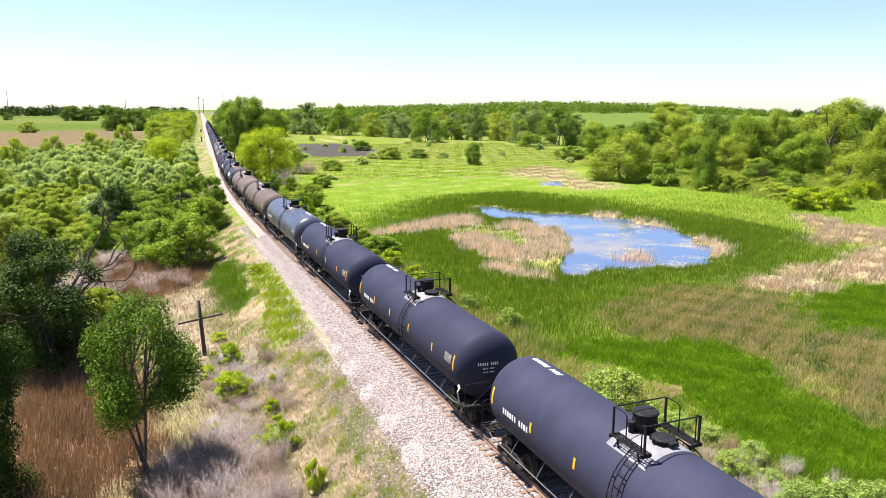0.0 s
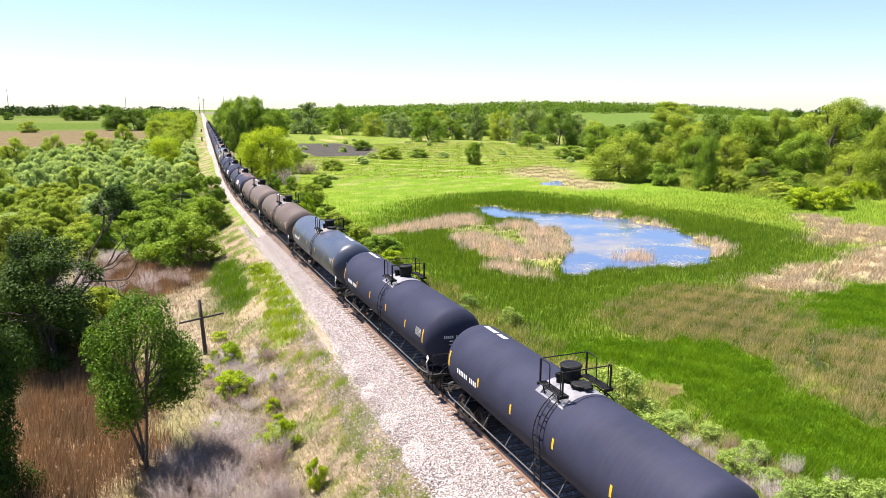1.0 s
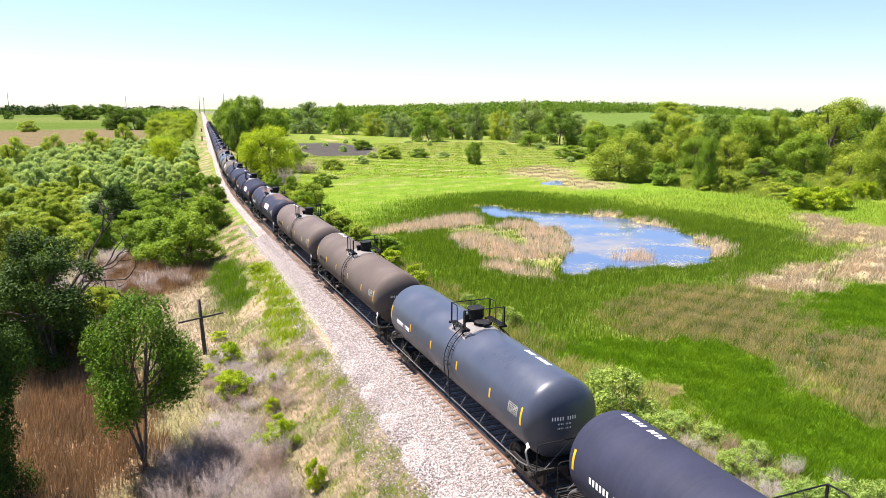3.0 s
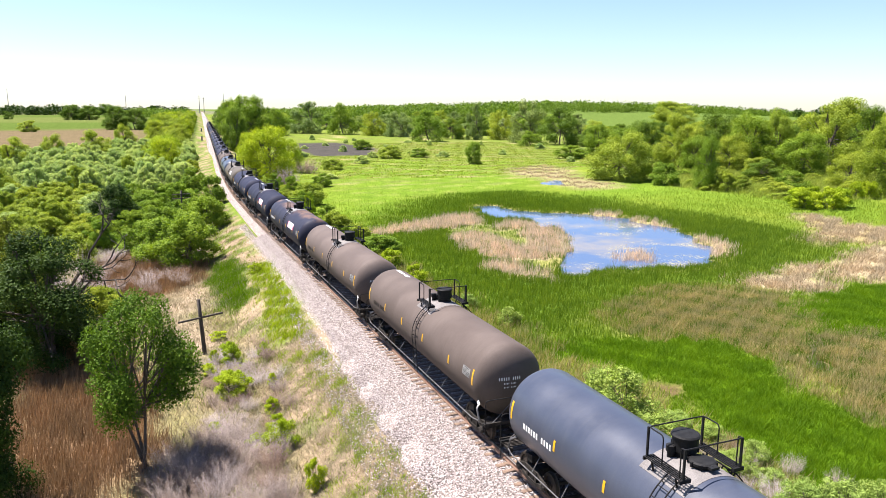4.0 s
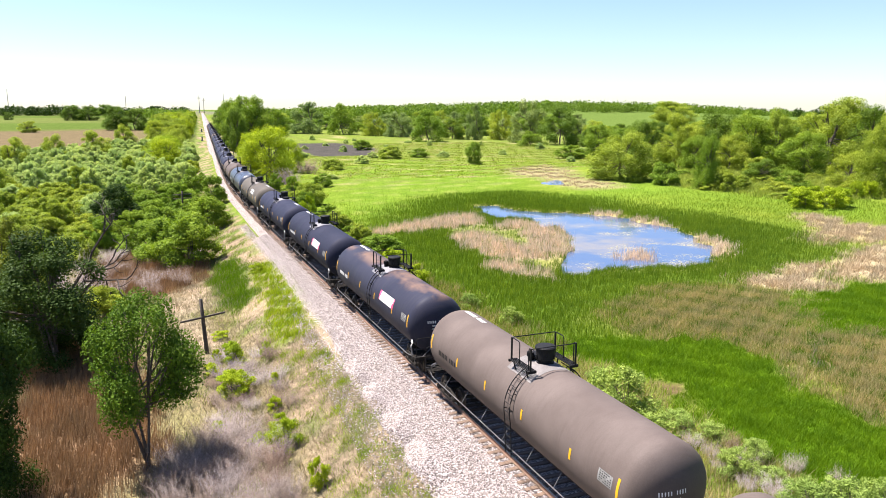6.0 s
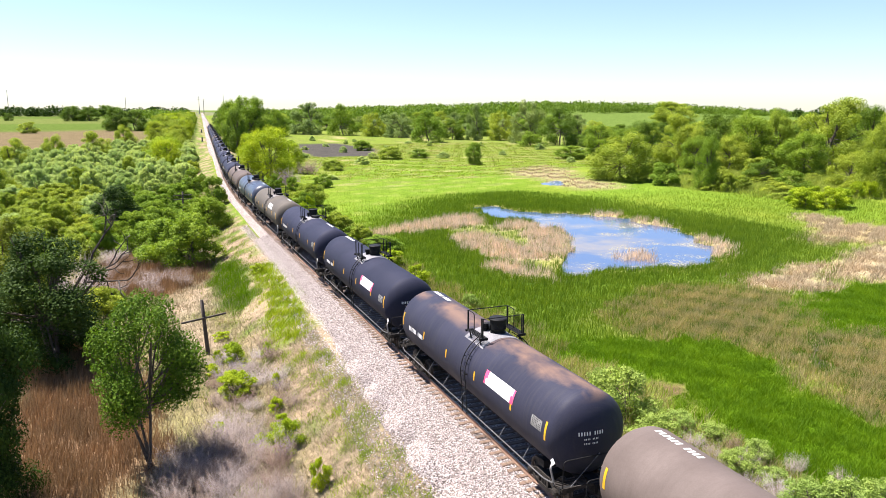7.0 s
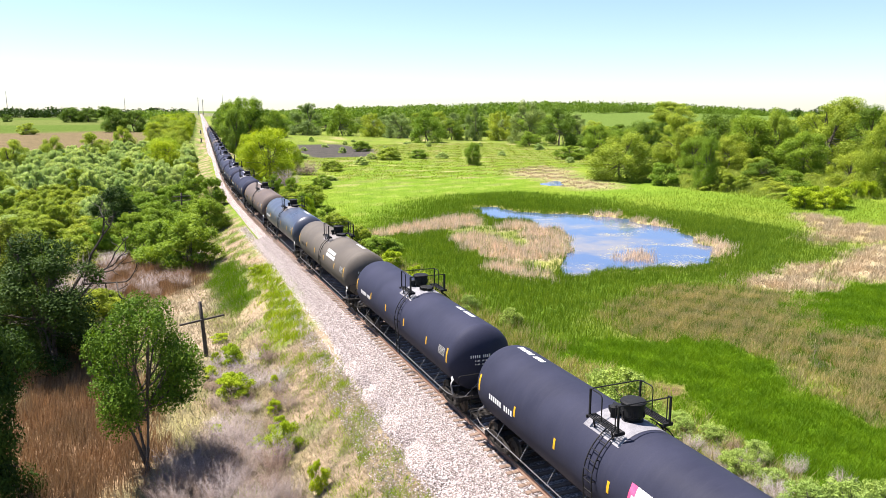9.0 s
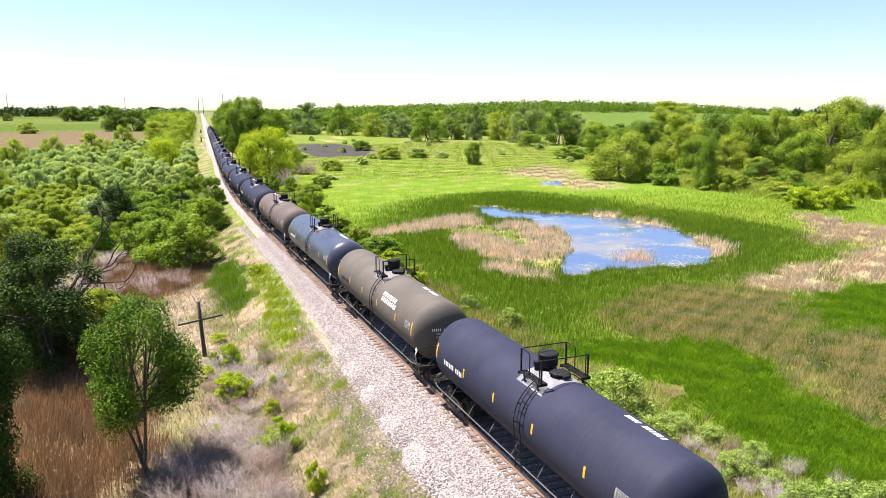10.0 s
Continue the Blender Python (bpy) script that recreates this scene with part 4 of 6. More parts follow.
        for sx in (-1, 1):
            bm = bmesh.new()
            tube(bm, [(sx * 1.40, sy * 8.25, 1.12), (sx * 1.40, sy * 8.25, 0.42), (sx * 1.06, sy * 8.25, 0.42), (sx * 1.06, sy * 8.25, 1.1)], 0.018, 5)
            part("stirrup_step", bm, IRON, deck)
        bm = bmesh.new()
        tube(bm, rounded([(-1.40, sy * 8.26, 1.12), (-1.40, sy * 8.26, 2.12), (1.40, sy * 8.26, 2.12), (1.40, sy * 8.26, 1.12)], 0.16), 0.02, 6)
        part("end_rail", bm, IRON, car, "black end hand rail")
        bm = bmesh.new()
        tube(bm, [(-1.05, sy * 8.20, 1.12), (0.15, sy * 8.06, 2.05)], 0.018, 5)
        tube(bm, [(0.15, sy * 8.06, 2.05), (0.15, sy * 7.86, 2.05)], 0.018, 5)
        part("deck_brace", bm, PIPE, car)
        for sx in (-1, 1):
            bm = bmesh.new()
            tube(bm, rounded([(sx * 1.22, sy * 7.30, 1.62), (sx * 1.40, sy * 7.46, 1.50), (sx * 1.38, sy * 7.70, 0.98)], 0.08), 0.045, 6)
            part("jack_bracket", bm, PIPE, car, "dull grey bracket at the tank's end")
        bm = bmesh.new()
        box(bm, (0, sy * 8.5, 0.86), (0.2, 0.62, 0.2))
        box(bm, (sy * 0.04, sy * 8.84, 0.86), (0.30, 0.22, 0.30))
        part("coupler", bm, DUSTY_IRON, car)
    bm = bmesh.new()
    lathe(bm, [(0.0, 0.0), (0.22, 0.0), (0.22, 0.25), (0.5, 0.5), (0.5, 0.62)], pose(0, 0, 0.55), 14)
    tube(bm, [(-0.5, -5.6, 0.9), (-0.5, 5.6, 0.9)], 0.03, 5)
    lathe(bm, [(0.0, -0.45), (0.2, -0.4), (0.2, 0.4), (0.0, 0.45)], pose(0.55, 2.4, 0.98, 90), 12)
    part("bottom_outlet", bm, IRON, car)
    sets = truck_parts(car, -6.45, detail) + truck_parts(car, 6.45, detail)
    # markings
    for flip in ((0, 180) if detail else (0,)):
        turn = pose(0, 0, 0, 0, 0, flip)
        if stripes:
            for y in (-7.22, -4.72, -1.5, 1.5, 4.27, 7.22):
                s = new("reflective_stripe", STRIPE_END if abs(y) > 7 else STRIPE)
                s.parent = car
                s.matrix_basis = turn @ pose(0, y, 0)
        bm = bmesh.new()
        bars(bm, 4.42, 6.35, 176.5, 184.5, 11, (4,))
        ob = tagged(part("stencil_row", bm, IRON if paint_m in (BROWN, OLIVE) else WHITE, car, "row of stencilled marks"), kind="stuff")
        ob.matrix_basis = turn
        bm = bmesh.new()
        if sign == "board":
            skin(bm, -6.95, -6.25, 163, 177)
        else:
            for k in range(5):
                bars(bm, -6.9, -5.9, 164 + 3.3 * k, 166 + 3.3 * k, 5)
        ob = part("data_panel", bm, DULL_WHITE, car, "grimy white panel of small stencilled data")
        ob.matrix_basis = turn
        if sign == "board":
            bm = bmesh.new()
            for k in range(5):
                bars(bm, -6.92, -6.3, 164 + 2.6 * k, 165.2 + 2.6 * k, 6, (k % 6,), 0.012)
            part("data_marks", bm, IRON, ob)
    bm = bmesh.new()
    if number_at > 0:
        bars(bm, 5.15, 7.1, 78, 87, 11, (4,))
    else:
        bars(bm, -6.1, -4.2, 73, 82, 11, (6,))
    tagged(part("roof_marks", bm, WHITE, car, "white stencilled marks on top of the tank"), kind="stuff")
    # faint stencils on the end
    bm = bmesh.new()
    for sy in (-1, 1):
        for row, (h, n, x0, x1) in enumerate(((0.13, 10, -0.25, 0.72), (0.06, 9, -0.05, 0.5), (0.06, 9, -0.05, 0.5))):
            z = ZC + 0.22 - 0.16 * row
            st = (x1 - x0) / n
            for i in range(n):
                if i == 4:
                    continue
                xs = (x0 + st * (i + 0.25), x0 + st * (i + 0.68))
                pts = []
                for x, zz in ((xs[0], z), (xs[1], z), (xs[1], z + h), (xs[0], z + h)):
                    q = ((x * x + (zz - ZC) ** 2) / R ** 2)
                    pts.append((-sy * x * -1, sy * (HALF + HEAD * math.sqrt(max(0.0, 1 - q)) + 0.008), zz))
                f = bm.faces.new([bm.verts.new(p) for p in pts])
    tagged(part("end_stencil", bm, WHITE, car, "small white stencils on the tank head"), kind="stuff")
    if banner:
        bm = bmesh.new()
        skin(bm, -4.85, -2.4, 151.5, 172, 0.009, n=6)
        b = part("banner", bm, WHITE, car, "white banner with pink corners and faint grey print")
        for (p0, p1, q0, q1) in ((-2.66, -2.4, 151.5, 163), (-2.52, -2.4, 163, 172), (-4.85, -4.6, 161, 172), (-4.85, -4.73, 151.5, 161)):
            bm = bmesh.new()
            skin(bm, p0, p1, q0, q1, 0.014, n=4)
            part("banner_corner", bm, PINK, b, "pink printed corner")
        bm = bmesh.new()
        bars(bm, -4.45, -2.85, 156, 160, 11, (5,), 0.014)
        bars(bm, -4.1, -3.1, 163.5, 167.5, 7, (), 0.014)
        part("banner_print", bm, GREY_PRINT, b, "faint grey print")
    if lettering:
        bm = bmesh.new()
        bars(bm, -4.3, -2.1, 142, 151, 7)
        bars(bm, -4.5, -2.1, 153.5, 162.5, 9)
        part("side_lettering", bm, WHITE, car, "two rows of bold white blocks")
    if detail:
        for y in (-6.9,):
            bm = bmesh.new()
            box(bm, (-1.36, y - 0.62, 1.75), (0.02, 0.20, 0.20), pose(0, 0, 0, 45))
            part("placard", bm, WHITE, car, "white diamond placard")
    return car, sets


B = "black tank car with a satin finish, rolling on the track"
cars, wheels = [], {}
plan = [
    (B, BLACK, SADDLE, 1, 0.28, {}), (B, BLACK, SADDLE, 1, 0.28, {"stripes": True}), (B, BLACK, SADDLE, 1, 0.12, {}),
    ("black tank car with pale stencils, rolling on the track", BLACK, SADDLE, 1, -0.25, {}),
    ("glossier blue-grey tank car, rolling on the track", BLUE, SADDLE_BROWN, -1, 0.12, {}),
    ("dusty brown tank car, rolling on the track", BROWN, SADDLE_BROWN, 1, -0.3, {}),
    ("dusty brown tank car with streaked sides, on the track", BROWN, SADDLE_BROWN, 1, -0.3, {}),
    ("black tank car with white banner and rusty top", BLACK_WORN, SADDLE, 1, -0.36, {"banner": True}),
    ("black tank car with a white and pink banner", BLACK, SADDLE, 1, -0.36, {"banner": True}),
    ("black tank car with bold roof marks, rolling on the track", BLACK, SADDLE, -1, 0.28, {}),
    ("faded olive tank car with bold white lettering blocks", OLIVE, SADDLE_BROWN, -1, 0.28, {"lettering": True}),
    ("dark blue-grey tank car, rolling on the track", BLUE, SADDLE_BROWN, -1, 0.12, {}),
    ("dusty brown tank car, rolling on the track", BROWN, SADDLE_BROWN, 1, 0.28, {}),
]
for label, pm, sm, num, hatch, more in plan:
    c, w = tank_car(label, pm, sm, num, hatch, **more)
    wheels[len(cars)] = w
    cars.append(c)
# the far part of the train: three patterns, repeated
protos = [tank_car("black tank car far along the train", BLACK, SADDLE, 1, 0.05, detail=False, seg=24)[0],
          tank_car("dusty brown tank car far along the train", BROWN, SADDLE_BROWN, 1, 0.05, detail=False, seg=24)[0],
          tank_car("black tank car with pale stencils far along the train", BLACK, SADDLE, -1, -0.2, detail=False, seg=24)[0]]
cars += protos[:1]
N_CARS = 30
order = [0, 2, 0, 0, 2, 0, 1, 0, 2, 0, 0, 2, 1, 0, 0, 2, 0, 2, 0, 0, 1, 2, 0, 0, 2, 0, 0, 2, 0, 0]
used = {0}
for k in order:
    if len(cars) >= N_CARS:
        break
    if k in used:
        cars.append(copy_thing(protos[k], Matrix()))
    else:
        used.add(k)
        cars.append(protos[k])
# ---- plants ----
LEAF = leaf_material("fresh_leaves", (0.120, 0.195, 0.022), (0.205, 0.295, 0.036), trans=0.30)
LEAF_DARK = leaf_material("dark_leaves", (0.022, 0.046, 0.009), (0.050, 0.088, 0.016), trans=0.18)
LEAF_LIME = leaf_material("bright_lime_leaves", (0.215, 0.29, 0.014), (0.34, 0.42, 0.026), trans=0.3)
LEAF_PALE = leaf_material("pale_willow_leaves", (0.285, 0.360, 0.140), (0.440, 0.525, 0.225), trans=0.45, glow=(1.15, 1.2, 0.8))
LEAF_OLIVE = leaf_material("olive_leaves", (0.185, 0.240, 0.034), (0.310, 0.370, 0.058), trans=0.38)
LEAF_MID = leaf_material("deep_green_leaves", (0.076, 0.132, 0.018), (0.140, 0.215, 0.032), trans=0.30)
LEAF_YOUNG = leaf_material("young_green_leaves", (0.050, 0.105, 0.012), (0.102, 0.180, 0.022), trans=0.25)
# distant foliage with aerial haze mixed into its colour, paler and greyer
LEAF_HAZY = leaf_material("haze_paled_leaves", (0.15, 0.205, 0.07), (0.235, 0.3, 0.11), trans=0.24)
LEAF_SAGE = leaf_material("sage_green_leaves", (0.170, 0.245, 0.060), (0.280, 0.365, 0.105), trans=0.32, glow=(1.1, 1.2, 0.65))
BARK = grained("grey_brown_bark", [(0.3, (0.055, 0.042, 0.033)), (0.7, (0.13, 0.105, 0.085))], 3, 20, 0.9, bump=0.6, dist=0.03, stretch=(3, 3, 0.6))
BARK_DARK = grained("dark_dead_bark", [(0.3, (0.028, 0.022, 0.018)), (0.7, (0.060, 0.048, 0.040))], 3, 20, 0.9, bump=0.5, dist=0.03)
TWIG, nodes, links, bsdf = material("bare_twigs", 0.9, 0, 0.2)
info = nodes.new("ShaderNodeObjectInfo")
each = ramp(nodes, links, info.outputs["Random"], [(0.0, (0.19, 0.125, 0.095)), (0.45, (0.25, 0.205, 0.185)), (1.0, (0.34, 0.29, 0.285))])
links.new(blend(nodes, links, 1.0, each, ramp(nodes, links, noise_node(nodes, links, 3.0, 3), [(0.3, (0.7,) * 3), (0.7, (1.2,) * 3)]), "MULTIPLY"), bsdf.inputs["Base Color"])


def leaves_mesh(name, rg, lobes, n, leaf, mat, hang=0.0, fill=0.30):
    """Many small leaf blades strewn over and within a crown of uneven lobes (centre, radii)."""
    vol = np.array([l[1][0] * l[1][1] + l[1][0] * l[1][2] for l in lobes])
    pick = rg.choice(len(lobes), n, p=vol / vol.sum())
    cen = np.array([l[0] for l in lobes])[pick]
    rad = np.array([l[1] for l in lobes])[pick]
    d = rg.normal(size=(n, 3))
    d /= np.linalg.norm(d, axis=1)[:, None]
    # leaves sit in sprays, so that the shell has bumps and gaps
    sprays = rg.normal(size=(max(10, n // 26), 3))
    sprays /= np.linalg.norm(sprays, axis=1)[:, None]
    d = d * 0.24 + sprays[rg.integers(0, len(sprays), n)]
    d /= np.linalg.norm(d, axis=1)[:, None]
    d[:, 2] = 0.85 * d[:, 2] + 0.22
    d /= np.linalg.norm(d, axis=1)[:, None]
    deep = rg.random(n) < fill
    r = np.where(deep, 0.45 + 0.40 * rg.random(n), 0.86 + 0.26 * rg.random(n))
    p = cen + d * rad * r[:, None]
    u = rg.normal(size=(n, 3))
    u[:, 2] -= hang
    u /= np.linalg.norm(u, axis=1)[:, None]
    nrm = d * 1.0 + rg.normal(size=(n, 3)) * 0.30
    nrm[:, 2] += 0.25
    v = np.cross(nrm, u)
    v /= np.linalg.norm(v, axis=1)[:, None] + 1e-9
    s = (leaf * (0.6 + 0.8 * rg.random(n)) * np.where(deep, 1.7, 1.0))[:, None]
    u, v = u * s * (0.8 + 0.5 * hang), v * s * (0.5 - 0.2 * min(hang, 1))
    blade = np.stack([p - u, p + 0.55 * u + 0.95 * v, p + 0.55 * u - 0.95 * v], 1)
    return soup(name, blade.reshape(-1, 3), np.arange(3 * n).reshape(n, 3), mat)


def wood_mesh(name, rg, h, lobes, r0, stems=1, mat=None):
    bm = bmesh.new()
    for k in range(stems):
        lean = rg.normal(size=2) * 0.05 * h * (1 if stems == 1 else 1.2)
        base = Vector((0.16 * k * math.cos(k * 2.3), 0.16 * k * math.sin(k * 2.3), -0.15))
        mid = base + Vector((lean[0], lean[1], h * 0.33))
        top = Vector((lean[0] * 1.5, lean[1] * 1.5, h * 0.74))
        pts = [base, base.lerp(mid, 0.5) + Vector((rg.normal() * 0.08, rg.normal() * 0.08, 0)), mid, mid.lerp(top, 0.5) + Vector((rg.normal() * 0.15, rg.normal() * 0.15, 0)), top]
        for i in range(4):
            tube(bm, [pts[i], pts[i + 1]], r0 * (1 - 0.22 * i) / (1 + 0.35 * (stems - 1)), 6)
        for c, rr in lobes[k::stems * 2]:
            q = Vector(c)
            a = base.lerp(top, 0.35 + 0.3 * rg.random())
            m = a.lerp(q, 0.5) + Vector((rg.normal() * 0.1, rg.normal() * 0.1, -0.1)) * h * 0.06
            tube(bm, [a, m, q], r0 * 0.3, 5)
            for _ in range(2):
                e = q + Vector([rg.normal() * v * 0.6 for v in rr])
                tube(bm, [m, m.lerp(e, 0.6), e], r0 * 0.12, 4)
    return part(name, bm, mat or BARK)


def crown_lobes(rg, w, h, low, n):
    """Lobes of a crown that spans the width w and reaches from low*h to h, with a broken outline and a few leaders."""
    out = []
    n = int(n * 1.8)
    for i in range(n):
        t = (i + 0.5) / n
        z = h * (low + (1 - low) * (0.03 + 0.83 * t + 0.04 * rg.normal()))
        env = w * 0.5 * (0.30 + 0.62 * math.sin(math.pi * min(0.95, 0.20 + 0.72 * t)))
        reach = env * (0.35 + 0.60 * rg.random() ** 0.6)
        a = 2.4 * i + rg.normal() * 0.5
        rr = w * (0.075 + 0.115 * rg.random() ** 1.4) * (1.12 - 0.3 * t)
        out.append(((reach * math.cos(a), reach * math.sin(a), z), (rr, rr * (0.8 + 0.4 * rg.random()), rr * (0.6 + 0.4 * rg.random()) * min(1.3, h / w + 0.25))))
    for _ in range(4):
        a, rr = rg.random() * 6.283, w * (0.06 + 0.05 * rg.random())
        out.append(((0.20 * w * rg.random() * math.cos(a), 0.20 * w * rg.random() * math.sin(a), h * (0.82 + 0.08 * rg.random())), (rr, rr, rr * 1.5 * min(1.3, h / w))))
    return out


def plant(name, label, category, seed, w, h, low, lobes, n, leaf, mat, r0, stems=1, hang=0.0, group="", crown="crown", extra=(), fill=0.30):
    rg = np.random.default_rng(seed)
    lb = crown_lobes(rg, w, h, low, lobes) + list(extra)
    ob = thing(name, Matrix(), label, category, group)
    wood_mesh("trunk", rg, h, lb, r0, stems).parent = ob
    leaves_mesh(crown, rg, lb, n, leaf, mat, hang, fill).parent = ob
    return ob, w, h


class Kind:
    """A kind of plant with a few grown patterns; set() puts one at a place, at its own size and turn."""

    def __init__(self, patterns):
        self.patterns, self.fresh, self.n = patterns, [True] * len(patterns), 0

    def set(self, x, y, w, h, turn=None):
        k = self.n % len(self.patterns)
        self.n += 1
        ob, pw, ph = self.patterns[k]
        a = turn if turn is not None else (self.n * 77.0) % 360
        z = float(height(np.array(x), np.array(y)))
        m = pose(x, y, z - 0.05, 0, 0, a) @ Matrix.Diagonal((w / pw, w / pw, h / ph, 1))
        if self.fresh[k]:
            self.fresh[k] = False
            ob.matrix_basis = m
            return ob
        return copy_thing(ob, m @ Matrix.Diagonal([1 / v for v in ob.scale] + [1]))


def kind(name, label, category, seeds, w, h, low, lobes, n, leaf, mat, r0, stems=1, hang=0.0, group=""):
    return Kind([plant(name, label, category, s, w, h, low, lobes, n, leaf, mat, r0, stems, hang, group) for s in seeds])


near_tree = Kind([plant("young_tree", "young leafy tree with thin forked trunks among brown weeds", "tree", 3, 5.0, 8.0, 0.34, 20, 24000, 0.08, LEAF_YOUNG, 0.15, 3, fill=0.16,
                        extra=[((2.1, 0.3, 5.2), (0.8, 0.7, 0.6)), ((2.5, -0.2, 4.2), (0.6, 0.5, 0.45)), ((1.9, 0.5, 3.4), (0.5, 0.5, 0.35)), ((-2.0, 0.2, 3.8), (0.75, 0.7, 0.5)), ((-1.6, -0.5, 5.6), (0.9, 0.9, 0.8))])])
big_tree = kind("dense_tree", "tall dense dark-leaved tree beside the marsh", "tree", [8, 9], 7.0, 9.5, 0.05, 24, 34000, 0.092, LEAF_DARK, 0.2, 2, group="dark trees west of the track")
LEAF_OAK = leaf_material("olive_oak_leaves", (0.088, 0.112, 0.014), (0.165, 0.185, 0.026), trans=0.3)
oak = kind("oak_tree", "olive-green loose oak over dark undergrowth", "tree", [12], 7.0, 8.5, 0.08, 22, 30000, 0.085, LEAF_OAK, 0.2, 2)
lime_shrub = kind("lime_shrub", "bright lime-green leafy shrub on the bank", "shrub", [21, 22], 2.4, 1.8, 0.0, 9, 5200, 0.06, LEAF_LIME, 0.03, 4, group="bright shrubs")
green_shrub = kind("green_shrub", "fresh green rounded shrub in the thicket", "shrub", [31, 32, 33], 5.0, 4.6, 0.0, 17, 12000, 0.105, LEAF, 0.06, 4, group="green shrubs")
dark_shrub = kind("dark_shrub", "dark green dense bush standing out of the thicket", "shrub", [41], 6.0, 6.2, 0.0, 20, 22000, 0.10, LEAF_DARK, 0.12, 3)
willow = kind("willow_shrub", "pale grey-green willow shrub in the thicket", "shrub", [51, 52, 53], 5.2, 4.6, 0.0, 15, 9500, 0.135, LEAF_PALE, 0.05, 5, 0.6, group="willow thicket")
olive_shrub = kind("olive_shrub", "olive-green loose shrub in the thicket", "shrub", [61, 62], 4.6, 4.2, 0.0, 15, 10000, 0.108, LEAF_OLIVE, 0.05, 5, 0.2, group="olive shrubs")
pale_shrub = kind("pale_shrub", "pale green low shrub beside the embankment", "shrub", [71, 72], 2.6, 1.9, 0.0, 14, 6500, 0.052, LEAF_SAGE, 0.03, 4, group="pale shrubs by the track")
mid_tree = kind("leafy_tree", "green leafy tree at the meadow's edge", "tree", [81, 82], 12.0, 13.0, -0.05, 24, 32000, 0.145, LEAF, 0.24, 1, group="trees round the marsh")
olive_tree = kind("olive_tree", "olive-green broad tree at the meadow's edge", "tree", [85, 86], 12.0, 12.5, -0.06, 22, 32000, 0.15, LEAF_OLIVE, 0.22, 1, group="trees round the marsh")
yellow_tree = kind("yellow_green_tree", "yellow-green broad tree beside the track", "tree", [91], 11.0, 11.5, 0.02, 24, 26000, 0.125, LEAF_LIME, 0.2, 2, group="yellow-green trees by the track")
dusk_tree = kind("dark_green_tree", "dark green tree at the wood's edge", "tree", [95, 96], 12.0, 13.0, -0.06, 22, 32000, 0.15, LEAF_MID, 0.24, 1, group="trees round the marsh")
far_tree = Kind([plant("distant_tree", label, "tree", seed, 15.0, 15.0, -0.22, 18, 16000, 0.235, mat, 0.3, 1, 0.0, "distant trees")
                 for seed, mat, label in ((101, LEAF, "distant fresh green leafy tree of the wood"), (102, LEAF_HAZY, "distant tree of the wood with leaves paled for haze"),
                                          (103, LEAF_OLIVE, "distant olive-green tree of the wood"), (104, LEAF_HAZY, "distant tree of the wood with leaves paled for haze"), (105, LEAF_MID, "distant deep green tree of the wood"))])


def clear(x, y, w):
    """Keeps a crown off the train."""
    cx = float(np.interp(y, _Y, _X))
    need = w * 0.5 + 2.6
    if abs(x - cx) < need:
        x = cx + need * (1 if x > cx else -1)
    return x


for i, (x, y, w, h) in enumerate(BIG_WEST):
    (near_tree if i == 4 else oak if i in (2, 3) else big_tree).set(x, y, w * (0.9 if i == 4 else 1.15), h * (1.05 if i == 4 else 1.0), -22 if i == 4 else None)
for x, y, w, h in BRIGHT_SHRUBS[:8]:
    lime_shrub.set(clear(x, y, w), y, w, h)
for x, y, w, h in BRIGHT_SHRUBS[8:]:
    for dx, dy, k in ((-0.32, 0.1, 0.46), (0.0, -0.05, 0.52), (0.3, 0.05, 0.44), (0.12, 0.3, 0.4), (-0.15, 0.32, 0.42)):
        lime_shrub.set(x + dx * w, y + dy * w, w * k, h * (0.5 + 0.6 * k))
for i, (x, y, w, h) in enumerate(WEST_SHRUBS):
    (olive_shrub if i in (9, 10, 11, 13) else green_shrub).set(clear(x, y, w), y, w * 1.1, h)
for x, y, w, h in DARK_SHRUBS:
    dark_shrub.set(x, y, w * 1.1, h)
for i, (x, y, w, h) in enumerate(WEST_TREES):
    (olive_tree if i < 5 else dusk_tree).set(x, y, w, h)
for i, (x, y, w, h) in enumerate(LINE_TREES):
    (mid_tree if i % 3 else dusk_tree).set(clear(x, y, w), y, w * 1.1, h)
for x, y, w, h in YELLOW_TREES:
    yellow_tree.set(clear(x, y, w), y, w, h)
for i, (x, y, w, h) in enumerate(EAST_SHRUBS):
    (green_shrub if i % 2 else olive_shrub).set(clear(x, y, w), y, w, h)
for x, y, w, h in PALE_SHRUBS:
    pale_shrub.set(clear(x, y, w), y, w * 1.2, h * 1.2)
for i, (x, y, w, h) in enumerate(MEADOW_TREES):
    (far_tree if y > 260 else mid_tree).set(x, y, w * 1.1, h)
for i, (x, y, w, h) in enumerate(EAST_TREES):
    (mid_tree, olive_tree, olive_tree, dusk_tree)[i % 4].set(x, y, w * 1.1, h)


def scatter(poly, gap, rg):
    """Random places inside an outline, no nearer to one another than gap."""
    lo, hi = np.min(poly, 0), np.max(poly, 0)
    kept = []
    for _ in range(4000):
        x, y = lo + (hi - lo) * rg.random(2)
        if inside(poly, np.array(x), np.array(y), 0.5, 0.0) > 0.5 and all((x - a) ** 2 + (y - b) ** 2 > gap * gap for a, b in kept):
            kept.append((float(x), float(y)))
    return kept


